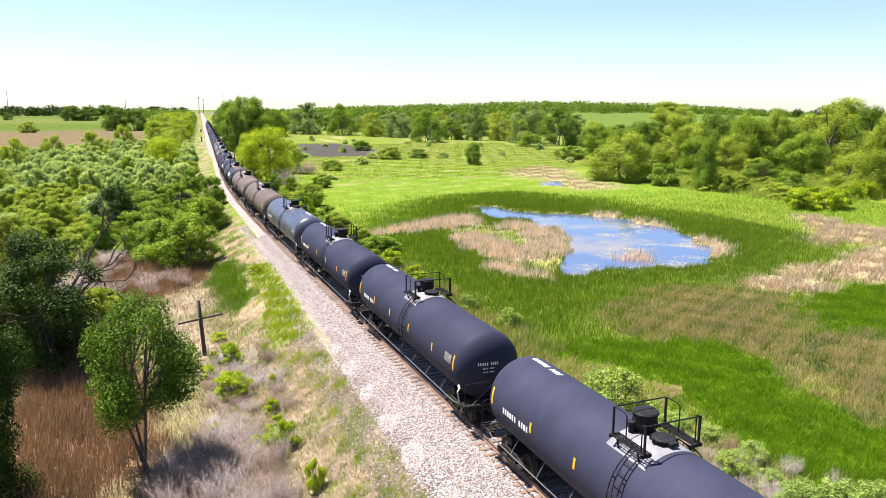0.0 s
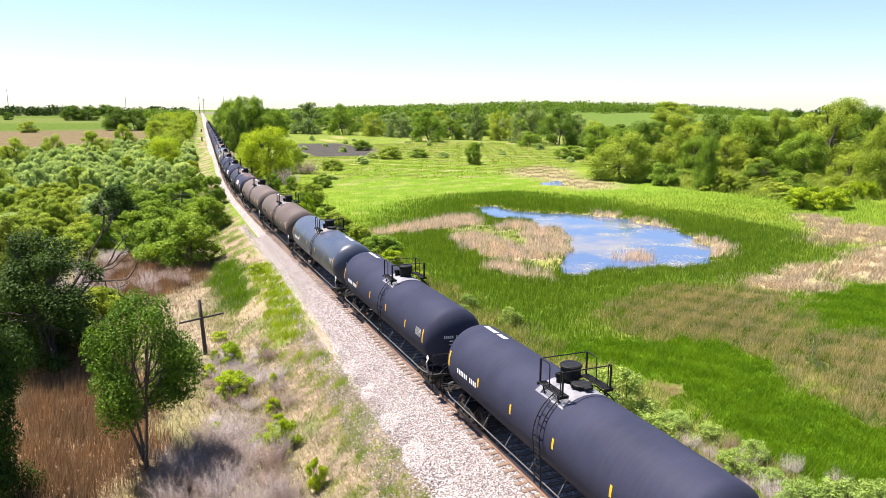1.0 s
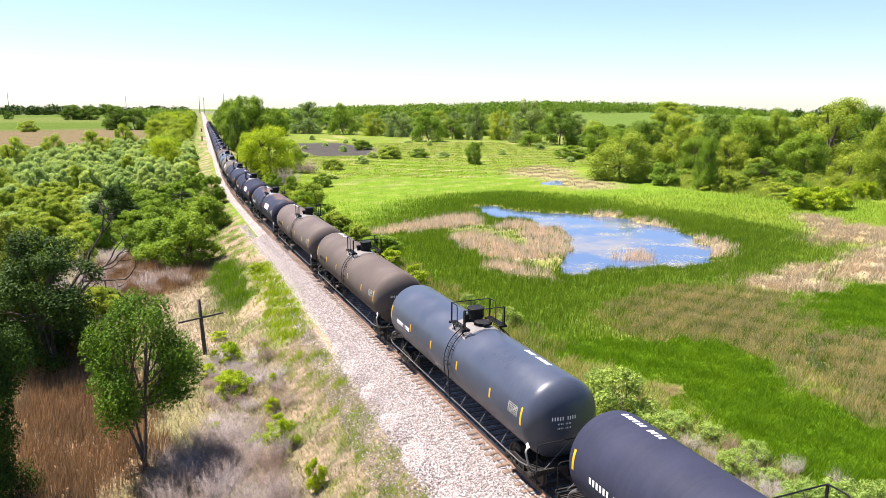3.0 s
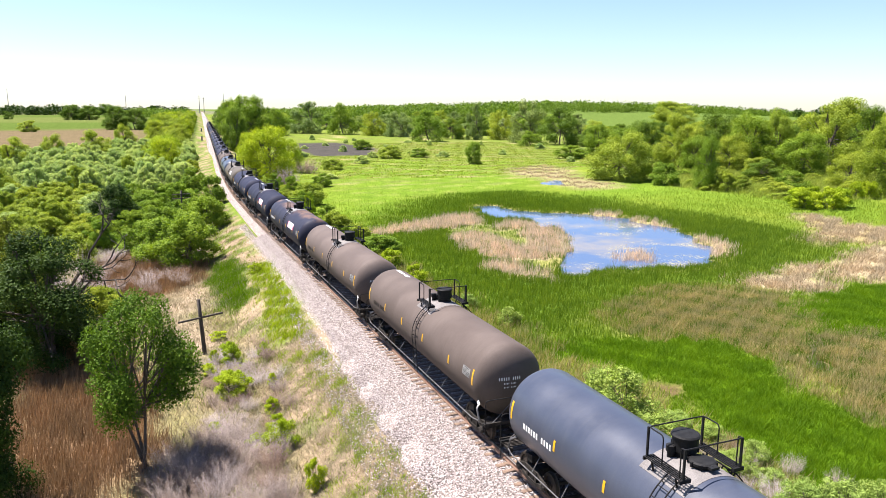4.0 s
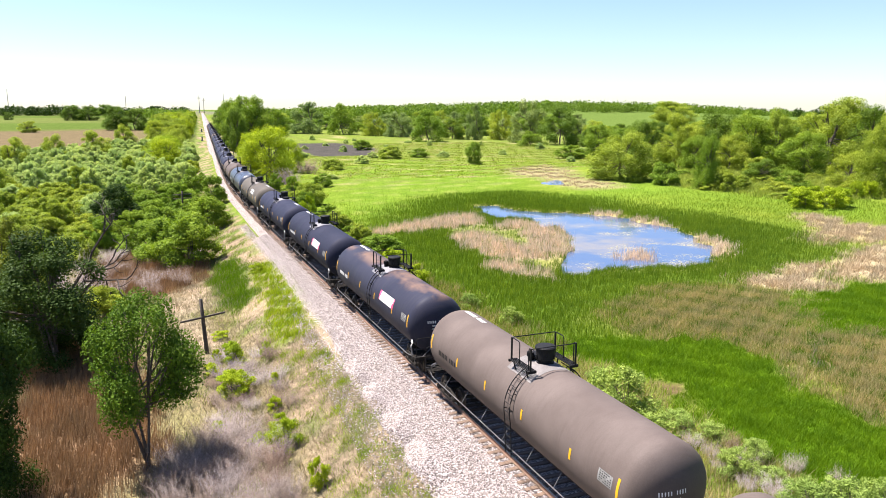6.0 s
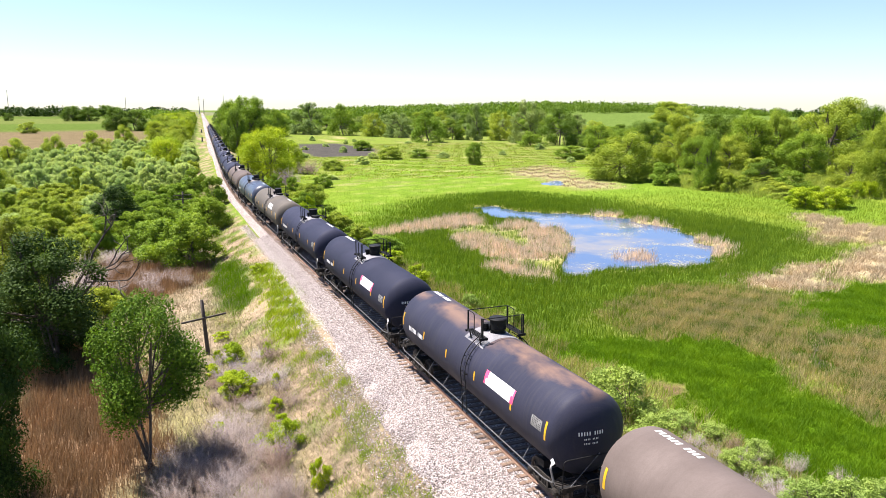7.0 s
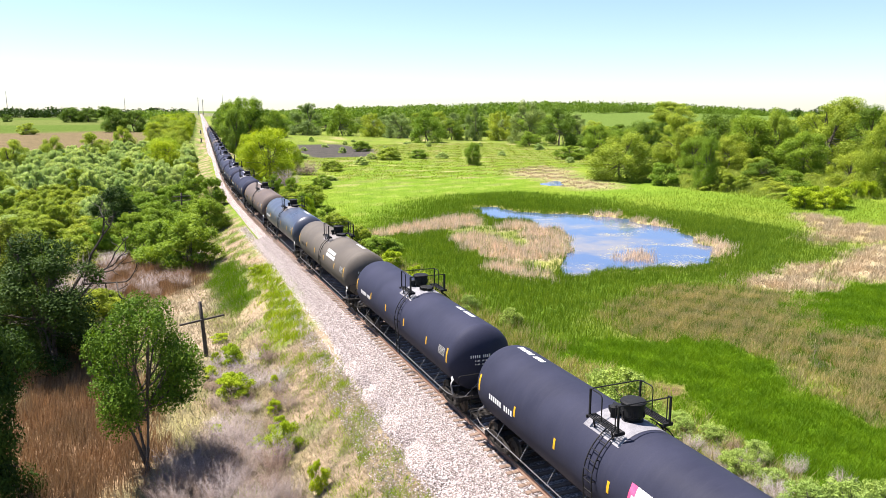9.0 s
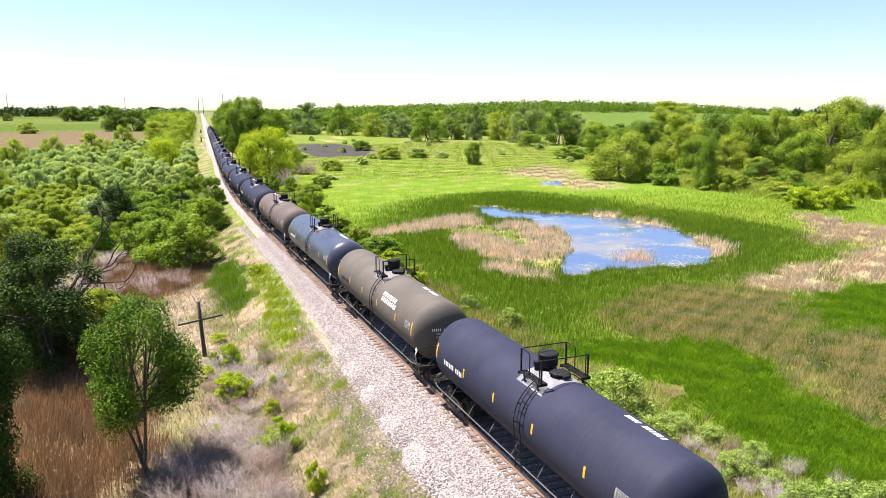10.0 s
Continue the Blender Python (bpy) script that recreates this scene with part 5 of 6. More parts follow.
rg = np.random.default_rng(77)
for x, y in scatter(WILLOWS, 4.3, rg):
    w = 3.9 + 2.0 * rg.random()
    (willow if rg.random() < 0.9 else olive_shrub).set(clear(x, y, w), y, w, (3.6 + 2.2 * rg.random()))
for x, y in scatter(THICKET, 5.2, rg):
    if abs(x + 18) < 5 and 96 < y < 109:
        continue
    w = 4.2 + 2.0 * rg.random()
    (willow if rg.random() < 0.3 else olive_shrub).set(clear(x, y, w), y, w, 2.6 + 1.8 * rg.random())
for x, y in scatter(WEST_EDGE, 5.6, rg):
    w = 4.0 + 2.2 * rg.random()
    (green_shrub if x > -20 else olive_shrub).set(clear(x, y, w + 5), y, w, 2.2 + 1.6 * rg.random())
for k, (x, y) in enumerate(scatter(TRACK_WOOD, 12.0, rg)):
    if y > 1100:
        continue
    w = 8 + 4 * rg.random()
    (yellow_tree if k % 4 == 0 else olive_tree if k % 2 else mid_tree).set(clear(x, y, w + 13), y, w, 6.5 + 3.0 * rg.random() + (y > 300) * 2)
for x, y in scatter(EAST_WOOD, 19.0, rg):
    (olive_tree, mid_tree, olive_tree, dusk_tree)[int(rg.integers(4))].set(x, y, 13 + 5 * rg.random(), 7.5 + 3 * rg.random() + (5 if x > 260 and y < 280 else 0))
for x, y in scatter(ROUGH_EAST, 10.5, rg):
    (olive_shrub if rg.random() < 0.7 else green_shrub).set(x, y, 3.5 + 3.0 * rg.random(), 1.0 + 1.6 * rg.random())
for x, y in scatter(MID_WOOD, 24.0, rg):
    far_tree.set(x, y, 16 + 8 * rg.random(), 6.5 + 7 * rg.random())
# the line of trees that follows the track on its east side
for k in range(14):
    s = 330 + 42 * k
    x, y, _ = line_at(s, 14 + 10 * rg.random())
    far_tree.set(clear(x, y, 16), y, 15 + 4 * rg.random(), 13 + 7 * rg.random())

for x, y in scatter(MEADOW_MID, 24.0, rg):
    willow.set(clear(x, y, 8), y, 3 + 3.5 * rg.random() ** 2, 1.2 + 1.6 * rg.random() ** 2)
for k, (x, y) in enumerate(scatter(TANGLE, 1.1, rg)):
    if k % 3 == 0:
        lime_shrub.set(x, y, 0.7 + 0.8 * rg.random(), 0.5 + 0.5 * rg.random())

for k in range(34):
    s = 78 + 7.0 * k + 3 * rg.random()
    w, h = 2.5 + 3.0 * rg.random(), 1.6 + 2.6 * rg.random()
    x, y, _ = line_at(s, 6.2 + w * 0.5 + 3.5 * rg.random())
    (green_shrub, olive_shrub, lime_shrub)[int(rg.integers(3))].set(x, y, w, h)

# woods along the horizon
def far_wood(name, poly_list, n, label, tall):
    pts = []
    for x0, x1, y0, y1, k in poly_list:
        x, y = x0 + (x1 - x0) * rg.random(k), y0 + (y1 - y0) * rg.random(k)
        pts.append(np.stack([x, y, height(x, y)], -1))
    p = np.concatenate(pts)
    p = p[np.abs(offset(p[:, 0], p[:, 1])) > 26]
    m = len(p)
    hh = tall * (0.55 + 0.75 * rg.random(m) ** 1.5)
    d = rg.normal(size=(m, n, 3))
    d /= np.linalg.norm(d, axis=2)[..., None]
    d *= (0.6 + 0.5 * rg.random((m, n, 1)))
    c = p[:, None] + np.stack([d[..., 0] * hh[:, None] * 0.62, d[..., 1] * hh[:, None] * 0.62, (0.48 + 0.5 * d[..., 2]) * hh[:, None]], -1)
    u = rg.normal(size=(m, n, 3))
    u /= np.linalg.norm(u, axis=2)[..., None]
    v = np.cross(u, d + 0.4 * rg.normal(size=d.shape))
    v /= np.linalg.norm(v, axis=2)[..., None]
    s = 0.11 * hh[:, None, None]
    quad = np.stack([c - u * s, c + u * s * 0.6 + v * s * 0.8, c + u * s * 0.6 - v * s * 0.8], 2)
    tagged(soup(name, quad.reshape(-1, 3), np.arange(3 * m * n).reshape(-1, 3), LEAF_DARK if "west" in label else LEAF_MID), label, "woods", kind="stuff")


far_wood("far_woods", [(150, 950, 860, 1150, 1500), (-20, 420, 1080, 1500, 560), (880, 1500, 900, 1500, 320)], 64, "wooded hills along the horizon", 12)
far_wood("far_hedges", [(-260, 70, 1450, 1560, 150), (-900, -200, 2100, 2250, 90), (900, 1900, 760, 830, 130), (1200, 2600, 1100, 1250, 130)], 100, "dark far woods west and east of the line", 15)


# bare twiggy shrubs
def dead_shrub_mesh(rg, w, h, n, thick):
    v, f = [], []
    for i in range(n):
        a = rg.random() * 6.283
        r = w * 0.5 * rg.random() ** 0.6
        b = np.array((r * 0.4 * math.cos(a), r * 0.4 * math.sin(a), 0.0))
        t = np.array((r * math.cos(a), r * math.sin(a), h * (0.5 + 0.5 * rg.random())))
        stems = [(b, t, thick)]
        for _ in range(11):
            k = 0.2 + 0.6 * rg.random()
            q = b + (t - b) * k
            stems.append((q, q + rg.normal(size=3) * np.array((0.16, 0.16, 0.12)) * w * 0.7 + np.array((0, 0, 0.12 * h)), thick * 0.6))
        for p, q, th in stems:
            d = q - p
            s = np.cross(d, rg.normal(size=3))
            s = s / (np.linalg.norm(s) + 1e-9) * th
            s2 = np.cross(d, s)
            s2 = s2 / (np.linalg.norm(s2) + 1e-9) * th
            k = len(v)
            v += [p + s, p - 0.5 * s + 0.87 * s2, p - 0.5 * s - 0.87 * s2, q]
            f += [(k, k + 1, k + 3), (k + 1, k + 2, k + 3), (k + 2, k, k + 3)]
    return v, f


dead = []
for s in (5, 6):
    v, f = dead_shrub_mesh(np.random.default_rng(s), 2.4, 1.7, 70, 0.008)
    ob = thing("bare_shrub", Matrix(), "bare grey leafless shrub of fine twigs", "shrub", "bare shrubs")
    soup("branch_tangle", v, f, TWIG, ob)
    dead.append((ob, 2.4, 1.7))
bare = Kind(dead)
for x, y, w, h in DEAD_SHRUBS:
    bare.set(clear(x, y, w), y, w, h)
rgb = np.random.default_rng(12)
for x, y in scatter(BRUSH_GREY, 0.95, rgb):
    bare.set(x, y, 1.7 + 0.9 * rgb.random(), 1.0 + 0.9 * rgb.random())

for x, y in scatter(VERGE, 1.2, rgb):
    if rgb.random() < 0.5:
        pale_shrub.set(x, y, 1.1 + 1.0 * rgb.random(), 0.7 + 0.6 * rgb.random())
    else:
        bare.set(x, y, 1.2 + 0.8 * rgb.random(), 0.7 + 0.5 * rgb.random())
for x, y in scatter(TANGLE, 1.3, rgb):
    bare.set(x, y, 1.3 + 0.9 * rgb.random(), 0.7 + 0.6 * rgb.random())
for x, y in scatter(WEEDS_NORTH, 2.6, rgb):
    bare.set(clear(x, y, 6), y, 2.2 + 1.2 * rgb.random(), 1.2 + 0.9 * rgb.random())


# a leaning leafless tree at the edge of the west thicket
rgd = np.random.default_rng(4)
snag = thing("dead_tree", pose(-19.6, 65.0, float(height(np.array(-19.6), np.array(65.0)))), "leafless dark tree with crooked limbs leaning over weeds", "tree")
bm = bmesh.new()
def limb(p, d, r, n):
    pts = [p]
    for _ in range(4):
        d = (d + Vector(rgd.normal(size=3)) * 0.22 + Vector((0, 0, 0.08))).normalized()
        pts.append(pts[-1] + d * r * 9)
    for i in range(4):
        tube(bm, pts[i:i + 2], r * (1 - 0.17 * i), 5)
    if n:
        for k in (2, 3, 4):
            limb(pts[k], (d + Vector(rgd.normal(size=3)) * 0.7).normalized(), r * 0.6, n - 1)
limb(Vector((0, 0, -0.1)), Vector((0.5, 0.0, 0.75)), 0.165, 3)
part("trunk", bm, BARK_DARK, snag)
# ---- grasses, reeds and weeds ----
def blade_material(name, dark, light, trans=0.25, glow=(1.25, 1.3, 0.55)):
    return leaf_material(name, dark, light, trans, glow)


DRY_GLOW = (1.1, 1.0, 0.85)


def blades(name, label, polys, n, tall, wide, mat, seed, lean=0.25, spare=None, taper=True, keep=None, category="grass", soft=2.0, rag=1.2):
    """Upright blades inside the outlines, thinning out to their ragged edges."""
    rq = np.random.default_rng(seed)
    areas = []
    for p in polys:
        lo, hi = np.min(p, 0), np.max(p, 0)
        areas.append((hi[0] - lo[0] + 3) * (hi[1] - lo[1] + 3))
    xs, ys = [], []
    for p, a in zip(polys, areas):
        lo, hi = np.min(p, 0) - 1.5, np.max(p, 0) + 1.5
        k = int(n * a / sum(areas))
        x, y = lo[0] + (hi[0] - lo[0]) * rq.random(k), lo[1] + (hi[1] - lo[1]) * rq.random(k)
        ok = inside(p, x, y, soft, rag) > rq.random(k)
        xs.append(x[ok]), ys.append(y[ok])
    x, y = np.concatenate(xs), np.concatenate(ys)
    o = offset(x, y)
    ok = np.abs(o) > 1.95 + 1.85 * shoulder(y) + 0.5 * rq.random(len(x))
    for p in spare or ():
        ok &= inside(p, x, y, 1.0) < 0.5
    if keep is not None:
        ok &= keep(x, y) > rq.random(len(x))
    x, y = x[ok], y[ok]
    m = len(x)
    z = height(x, y) - 0.03
    clump = 0.78 + 0.35 * wave(x, y, 3.3, seed) + 0.18 * wave(x, y, 1.1, seed + 1)
    hh = tall * (0.55 + 0.6 * rq.random(m)) * np.clip(clump, 0.35, 1.4)
    a = rq.random(m) * 6.283
    dx, dy = np.cos(a) * wide * 0.5, np.sin(a) * wide * 0.5
    lx, ly = rq.normal(size=m) * lean * hh + 0.1 * hh, rq.normal(size=m) * lean * hh
    v = np.stack([np.stack([x - dx, y - dy, z], -1), np.stack([x + dx, y + dy, z], -1), np.stack([x + lx, y + ly, z + hh], -1)], 1)
    ob = soup(name, v.reshape(-1, 3), np.arange(3 * m).reshape(m, 3), mat)
    return tagged(ob, label, category, kind="stuff")


REED = blade_material("reed_blades", (0.060, 0.122, 0.010), (0.138, 0.208, 0.024), 0.4)
MEADOW = blade_material("meadow_blades", (0.118, 0.184, 0.014), (0.230, 0.288, 0.036), 0.4)
LUSH = blade_material("lush_blades", (0.054, 0.125, 0.003), (0.118, 0.208, 0.007), 0.35)
TAN = blade_material("dry_cattail_blades", (0.440, 0.345, 0.300), (0.740, 0.620, 0.570), 0.3, DRY_GLOW)
STRAW = blade_material("bleached_straw", (0.250, 0.195, 0.145), (0.460, 0.380, 0.305), 0.3, DRY_GLOW)
DRY = blade_material("dull_dry_grass", (0.190, 0.152, 0.110), (0.400, 0.335, 0.260), 0.25, DRY_GLOW)
SEDGE = blade_material("brown_sedge", (0.230, 0.180, 0.095), (0.460, 0.370, 0.225), 0.35)
RUST = blade_material("rusty_weeds", (0.155, 0.090, 0.056), (0.350, 0.225, 0.150), 0.25, DRY_GLOW)
BANK_GREEN = blade_material("bank_grass_blades", (0.100, 0.165, 0.018), (0.240, 0.290, 0.050), 0.3)

EAST_FIELD = [(8, 18), (30, 12), (75, 30), (110, 70), (115, 150), (30, 170), (14, 165), (8, 90)]
WET = [POND, POOL]
NO_DARK = [LUSH_NEAR, LUSH_EAST, SEDGE_BROWN]
blades("marsh_grass", "mixed green marsh grass", [EAST_FIELD], 260000, 0.62, 0.05, MEADOW, 1, spare=WET + NO_DARK + [STRAW_EAST, STRAW_NORTH, STRAW_BED, ISLE_GREEN] + CATTAILS, keep=lambda x, y: np.clip((130 - y) / 35, 0.04, 1))
blades("reed_bed", "dense dark green reeds round the pond", [REED_DARK], 520000, 0.85, 0.042, REED, 2, 0.14, WET + NO_DARK + CATTAILS + [ISLE_GREEN, STRAW_EAST, STRAW_BED], soft=18.0, rag=3.0)
blades("lush_grass", "lush bright green long grass bent by wind", [LUSH_NEAR, LUSH_EAST], 420000, 0.40, 0.034, LUSH, 3, 0.5, WET + [BARE_PATCH])
blades("brown_sedge_bed", "brown and green sedge", [SEDGE_BROWN], 300000, 0.55, 0.034, SEDGE, 4, 0.3, WET + [LUSH_NEAR, DITCH], soft=6.0, rag=2.0)
blades("sedge_green_shoots", "green shoots among the sedge", [SEDGE_BROWN], 90000, 0.5, 0.04, REED, 14, 0.2, WET + [LUSH_NEAR])
blades("cattail_stand", "dry tan cattails on the pond's banks", CATTAILS, 90000, 1.25, 0.05, TAN, 5, 0.13, [POND], category="cattails", soft=1.6, rag=1.2, keep=lambda x, y: np.clip(wave(x, y * 1.5, 4.5, 2.4) * 1.6 + 1.0, 0.25, 1))
blades("cattail_islet", "dry tan cattails on a small islet", [CATTAIL_ISLET], 3600, 1.5, 0.07, TAN, 6, 0.15, category="cattails")
blades("cattail_shoots", "green shoots among the cattails", [ISLE_GREEN] + CATTAILS, 60000, 0.8, 0.05, REED, 16, 0.13, [POND], soft=3.0, keep=lambda x, y: np.clip(0.35 - wave(x, y * 1.5, 6.5, 2.4) * 1.6, 0.12, 1))
blades("sedge_straw", "pale pinkish dead sedge round the small pool", [SEDGE_NORTH], 26000, 0.6, 0.09, STRAW, 17, 0.4, WET, soft=5.0, rag=2.5, keep=lambda x, y: np.clip(wave(x, y, 9, 5.1) * 2.0 + 0.5, 0.05, 1))
blades("straw_beds", "flattened bleached straw in the meadow", [STRAW_EAST, STRAW_NORTH, STRAW_BED], 110000, 0.75, 0.07, STRAW, 7, 0.6, soft=2.5, rag=1.6, keep=lambda x, y: np.clip(wave(x, y, 6.0, 3.0) * 1.6 + 0.8, 0.12, 1))
FAR_MEADOW = [(20, 170), (60, 160), (150, 200), (150, 330), (60, 330), (26, 250)]
blades("far_meadow_grass", "tall rough grass in the farther meadow", [FAR_MEADOW], 120000, 0.5, 0.13, MEADOW, 31, 0.3, WET + [PLOUGHED], keep=lambda x, y: np.clip(wave(x, y * 1.6, 17, 3.0) * 1.3 + 0.45, 0.08, 1))
blades("far_meadow_straw", "pale dry grass in the farther meadow", [FAR_MEADOW], 60000, 0.5, 0.13, SEDGE, 32, 0.3, WET + [PLOUGHED], keep=lambda x, y: np.clip(wave(x, y * 1.8, 23, 7.0) * 1.5, 0.03, 1))
HERB = blade_material("tall_herb_blades", (0.150, 0.195, 0.040), (0.270, 0.320, 0.080), 0.3)
blades("rough_herbs", "tall pale green herbs before the wood", [ROUGH_EAST], 110000, 1.1, 0.11, HERB, 33, 0.35, soft=5.0, keep=lambda x, y: np.clip(wave(x, y, 7.0, 2.0) * 1.2 + 0.7, 0.15, 1))
WEST_LOW = [(-26, 24), (-8, 24), (-7, 60), (-6, 95), (-26, 95)]
blades("rusty_weed_stand", "tall rusty-brown dead weeds", [WEEDS_WEST, WEEDS_NORTH], 90000, 1.35, 0.035, RUST, 8, 0.16, category="weeds")
blades("dry_litter", "dry straw litter and dead weeds", [WEST_LOW], 90000, 0.6, 0.035, DRY, 9, 0.6, [WEEDS_WEST, WEEDS_NORTH], category="weeds")
blades("low_weeds", "green weeds among the litter", [WEST_LOW], 60000, 0.55, 0.05, BANK_GREEN, 10, 0.4, [WEEDS_WEST, STRAW_WEST], keep=lambda x, y: np.clip(wave(x, y, 6, 4) * 1.3 - 0.1, 0, 1), category="weeds")
WEST_BANK = [(-9.2, 15), (-3.9, 15), (-3.7, 95), (-1.0, 160), (-7, 160), (-9.0, 95)]
EAST_BANK = [(3.9, 12), (11, 12), (10.5, 95), (14, 160), (5, 160), (3.9, 95)]
blades("bank_straw", "dry grass on the railway bank", [WEST_BANK, EAST_BANK], 60000, 0.34, 0.04, DRY, 11, 0.7)
blades("bank_grass", "yellow-green grass tufts on the railway bank", [WEST_BANK, EAST_BANK], 190000, 0.36, 0.045, BANK_GREEN, 12, 0.5, keep=lambda x, y: np.clip(wave(x, y, 5.5, 3.3) * 1.7 - 0.15 + np.clip((y - 42) / 30, 0, 0.6), 0.03, 1))
BANK_LIME = blade_material("lime_bank_blades", (0.150, 0.220, 0.010), (0.290, 0.360, 0.028), 0.4)
blades("bank_lush", "bright lime-green grass along the ballast", [BANK_BRIGHT], 46000, 0.5, 0.045, BANK_LIME, 13, 0.5, soft=1.0, rag=0.7, keep=lambda x, y: np.clip(wave(x, y, 1.7, 1.0) * 1.8 + 0.55, 0.04, 1))
blades("bank_green_patch", "mid-green long grass patch on the bank", [BANK_PATCH], 22000, 0.7, 0.04, LUSH, 23, 0.4, soft=1.0, rag=0.6)
blades("bank_yellow_weeds", "low yellow-green flowering weeds on the bank", [BANK_YELLOW], 60000, 0.32, 0.035, BANK_LIME, 24, 0.6, soft=2.0, keep=lambda x, y: np.clip(wave(x, y, 2.6, 7.0) * 1.8 + 0.15, 0.02, 1))
NEAR_BANK = [(-10.5, 22), (-3.9, 20), (-3.9, 46), (-9.5, 46)]
blades("near_bank_litter", "thin dry stalks and litter on the near bank", [NEAR_BANK], 90000, 0.22, 0.022, DRY, 25, 1.1, soft=1.0)
blades("near_bank_sprouts", "small green sprouts among the litter", [NEAR_BANK], 22000, 0.20, 0.03, BANK_GREEN, 26, 0.7, soft=1.0, keep=lambda x, y: np.clip(wave(x, y, 2.2, 9.0) * 1.6 + 0.1, 0.03, 1))
blades("verge_weeds", "pale weeds along the east side of the train", [[(7.0, 14), (14, 14), (13, 40), (11.5, 95), (8, 95)]], 60000, 0.8, 0.045, SEDGE, 15, 0.35, [LUSH_NEAR])

blades("bank_tufts", "clumps of yellow-green weeds on the railway bank", [WEST_BANK, EAST_BANK], 90000, 0.42, 0.05, BANK_GREEN, 21, 0.45, keep=lambda x, y: np.clip(wave(x, y, 1.9, 6.0) * 3.0 - 0.8, 0, 1))
blades("litter_clumps", "tussocks of bleached straw", [WEST_LOW, WEST_BANK], 70000, 0.5, 0.035, DRY, 22, 0.7, [WEEDS_WEST], keep=lambda x, y: np.clip(wave(x, y, 2.3, 2.0) * 3.0 - 1.0, 0, 1))

# ---- poles and far masts ----
POLE_WOOD = grained("weathered_pole_wood", [(0.3, (0.045, 0.036, 0.032)), (0.7, (0.105, 0.085, 0.072))], 3, 20, 0.9, bump=0.4, stretch=(4, 4, 0.5))
MAST = grained("grey_mast_steel", [(0.3, (0.16, 0.17, 0.18)), (0.7, (0.22, 0.23, 0.24))], 0.1, 1, 0.6, 0.3, bump=0.0)
for i, (x, y, _, h) in enumerate(POLES):
    z = float(height(np.array(x), np.array(y)))
    pole = thing("utility_pole", pose(x, y, z, -1.0, -3.0 if i == 0 else 1.0, 4), "old leaning wooden utility pole with bare crossarm", "utility pole", "old poles beside the track")
    bm = bmesh.new()
    lathe(bm, [(0.15, -0.4), (0.145, 0.0), (0.125, h * 0.6), (0.11, h + 0.1), (0.0, h + 0.13)], Matrix(), 10)
    part("pole", bm, POLE_WOOD, pole, smooth=True)
    for k in range(1 if i == 0 else 2):
        bm = bmesh.new()
        box(bm, (0, -0.13, h - 1.15 - 0.6 * k + (0.75 if i else 0)), (2.95 if i == 0 else 2.6, 0.10, 0.12), pose(0, 0, 0, 0, -4 if i == 0 else -2))
        bmesh.ops.bevel(bm, geom=bm.edges[:], offset=0.012, segments=1, affect="EDGES")
        part("crossarm", bm, POLE_WOOD, pole)
for x, y, h, r in ((-258.0, 1700.0, 50.0, 0.8), (-40.0, 1650.0, 38.0, 0.8), (78.0, 900.0, 33.0, 0.5), (150.0, 2300.0, 52.0, 1.2), (165.0, 2330.0, 46.0, 1.2)):
    mast = thing("distant_mast", pose(x, y, float(height(np.array(x), np.array(y)))), "slender grey mast far off on the plain", "mast", "distant masts")
    bm = bmesh.new()
    lathe(bm, [(r, -1.0), (r * 0.7, h * 0.5), (r * 0.4, h)], Matrix(), 6)
    part("shaft", bm, MAST, mast)
    for k in (0.82, 0.9):
        if y > 2000:
            bm = bmesh.new()
            box(bm, (0, 0, h * k), (r * 7, r * 0.5, r * 0.5))
            part("crossbar", bm, MAST, mast)

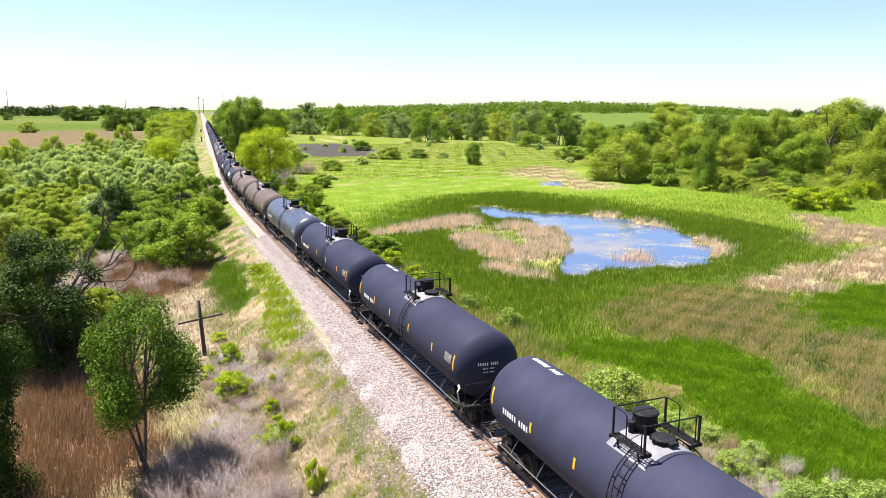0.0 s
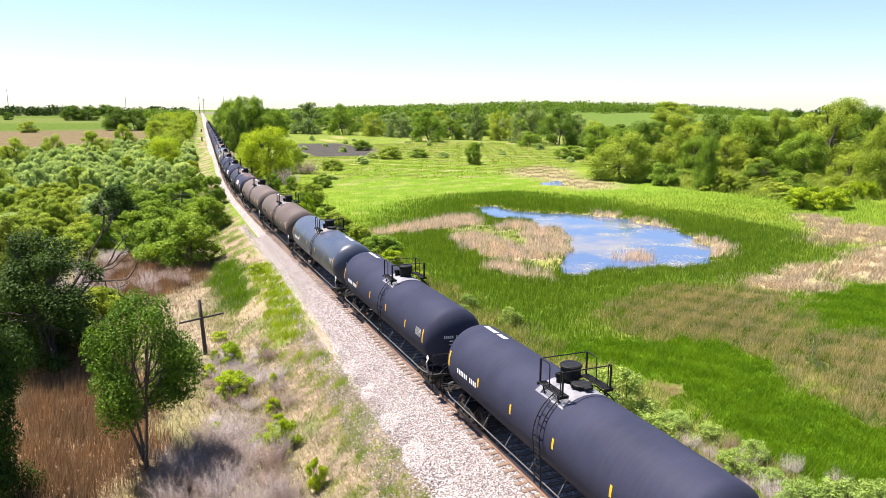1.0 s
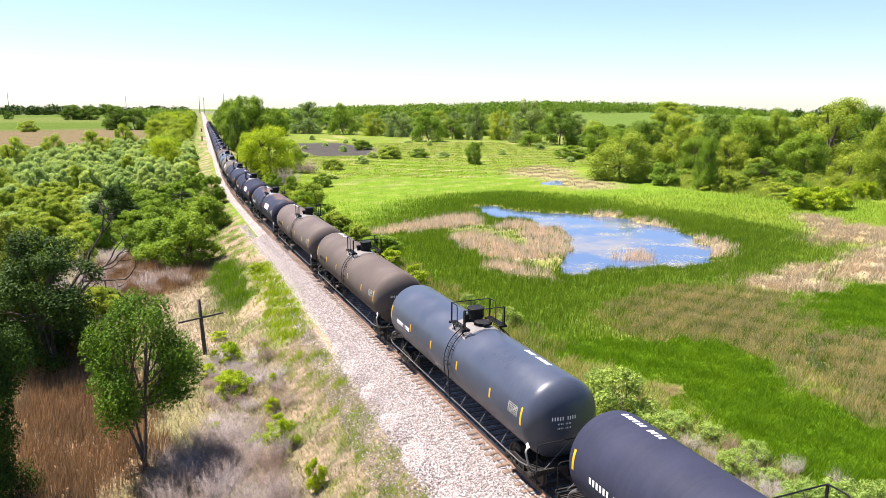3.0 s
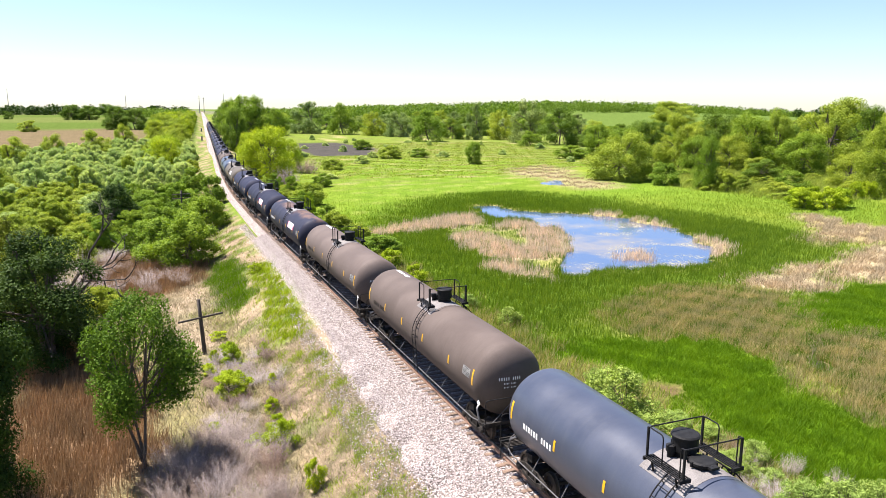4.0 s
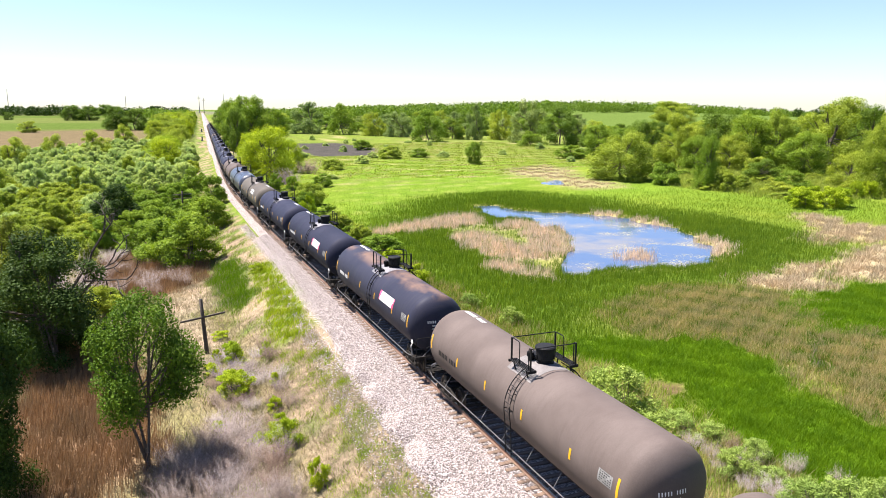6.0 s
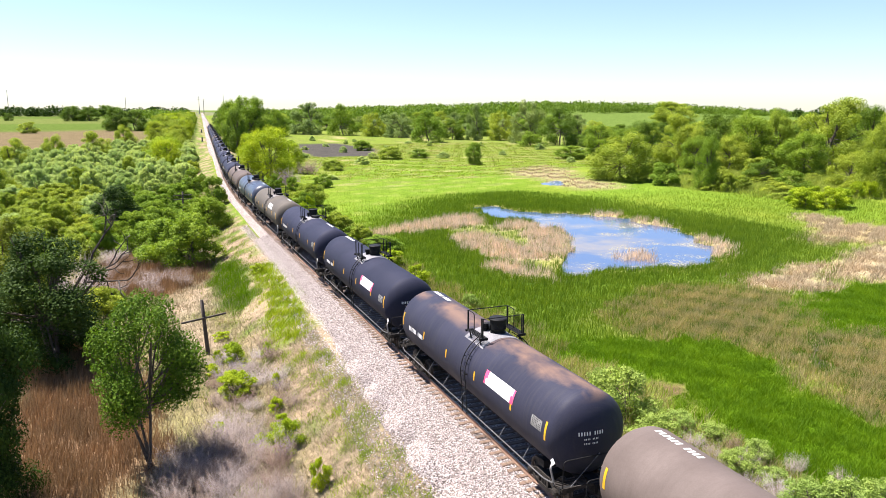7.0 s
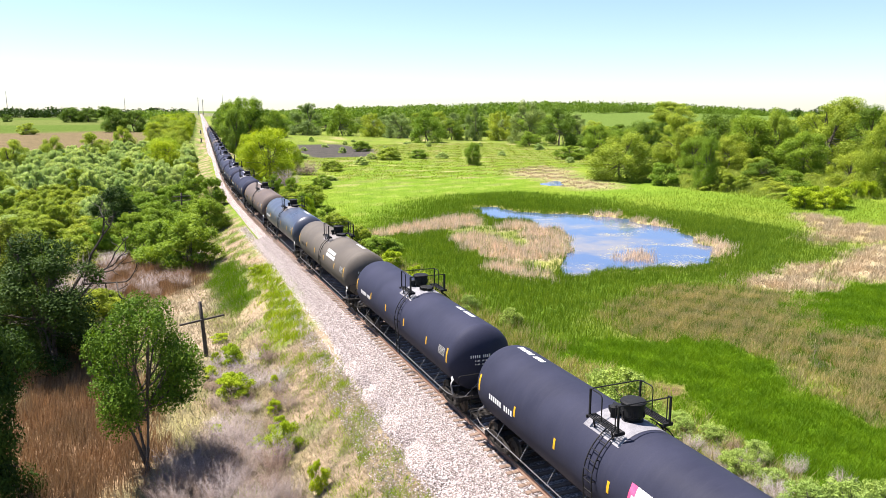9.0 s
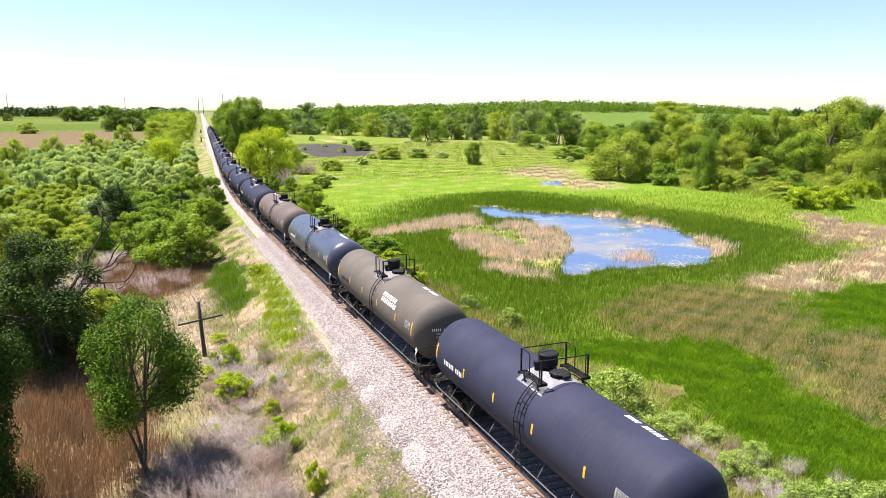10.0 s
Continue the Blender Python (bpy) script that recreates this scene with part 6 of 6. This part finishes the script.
# small relay boxes beside the track
for s, w in ((345.0, 0.6), (470.0, 0.8)):
    x, y, h = line_at(s, -4.6)
    relay = thing("relay_box", pose(x, y, -1.35, 0, 0, -math.degrees(h)), "small pale metal relay box beside the track", "relay box", "relay boxes")
    bm = bmesh.new()
    box(bm, (0, 0, 0.95), (w, w * 0.7, 1.5))
    bmesh.ops.bevel(bm, geom=bm.edges[:], offset=0.03, segments=1, affect="EDGES")
    part("cabinet", bm, MAST, relay)
    bm = bmesh.new()
    box(bm, (0, 0, 1.74), (w + 0.16, w * 0.7 + 0.16, 0.08))
    part("lid", bm, MAST, relay)
    bm = bmesh.new()
    box(bm, (0, 0, 0.02), (w + 0.3, w + 0.1, 0.44))
    part("plinth", bm, MAST, relay)

# white farm sheds far off on the western plain
SHED = grained("white_shed_cladding", [(0.3, (0.66, 0.66, 0.67)), (0.7, (0.78, 0.78, 0.79))], 0.2, 2, 0.6, bump=0.0)
for x, y, w in ((-330.0, 1720.0, 26.0), (-212.0, 2150.0, 40.0), (-240.0, 2350.0, 60.0)):
    shed = thing("farm_shed", pose(x, y, float(height(np.array(x), np.array(y)))), "long white farm shed far off on the plain", "shed", "distant sheds")
    bm = bmesh.new()
    box(bm, (0, 0, 2.5), (w, 16, 6))
    part("wall", bm, SHED, shed)
    bm = bmesh.new()
    for s in (-1, 1):
        box(bm, (0, s * 4.2, 6.9), (w + 1, 9.2, 0.4), pose(0, 0, 0, -s * 18))
    part("roof", bm, SHED, shed)
# ---- what moves: the train, and the wheels of its nearest cars ----
def run(t):
    """Metres that the train has come by t seconds."""
    return 13.95 * t - 0.0195 * t * t


# slack in the couplings shifts a few cars
SLACK = {0: -0.4, 1: -0.3, 2: 0.1}


def motions():
    for n, c in enumerate(cars):
        rows = []
        for i in range(21):
            t = i * 0.5
            s = 16.4 + (n - 1) * 17.88 - run(t) + SLACK.get(n, 0.0)
            (xa, ya, _), (xb, yb, _) = line_at(s - 6.45), line_at(s + 6.45)
            rows.append((t, pose((xa + xb) / 2, (ya + yb) / 2, 0, 0, 0, -math.degrees(math.atan2(xb - xa, yb - ya)))))
        walk(c, rows)
    for n, sets in wheels.items():
        if 1 <= n <= 9:
            for w in sets:
                y = w.location.y
                walk(w, [(f / FPS, pose(0, y, 0.465, math.degrees(run(f / FPS) / 0.465) % 360.0)) for f in range(0, 301)])


motions()
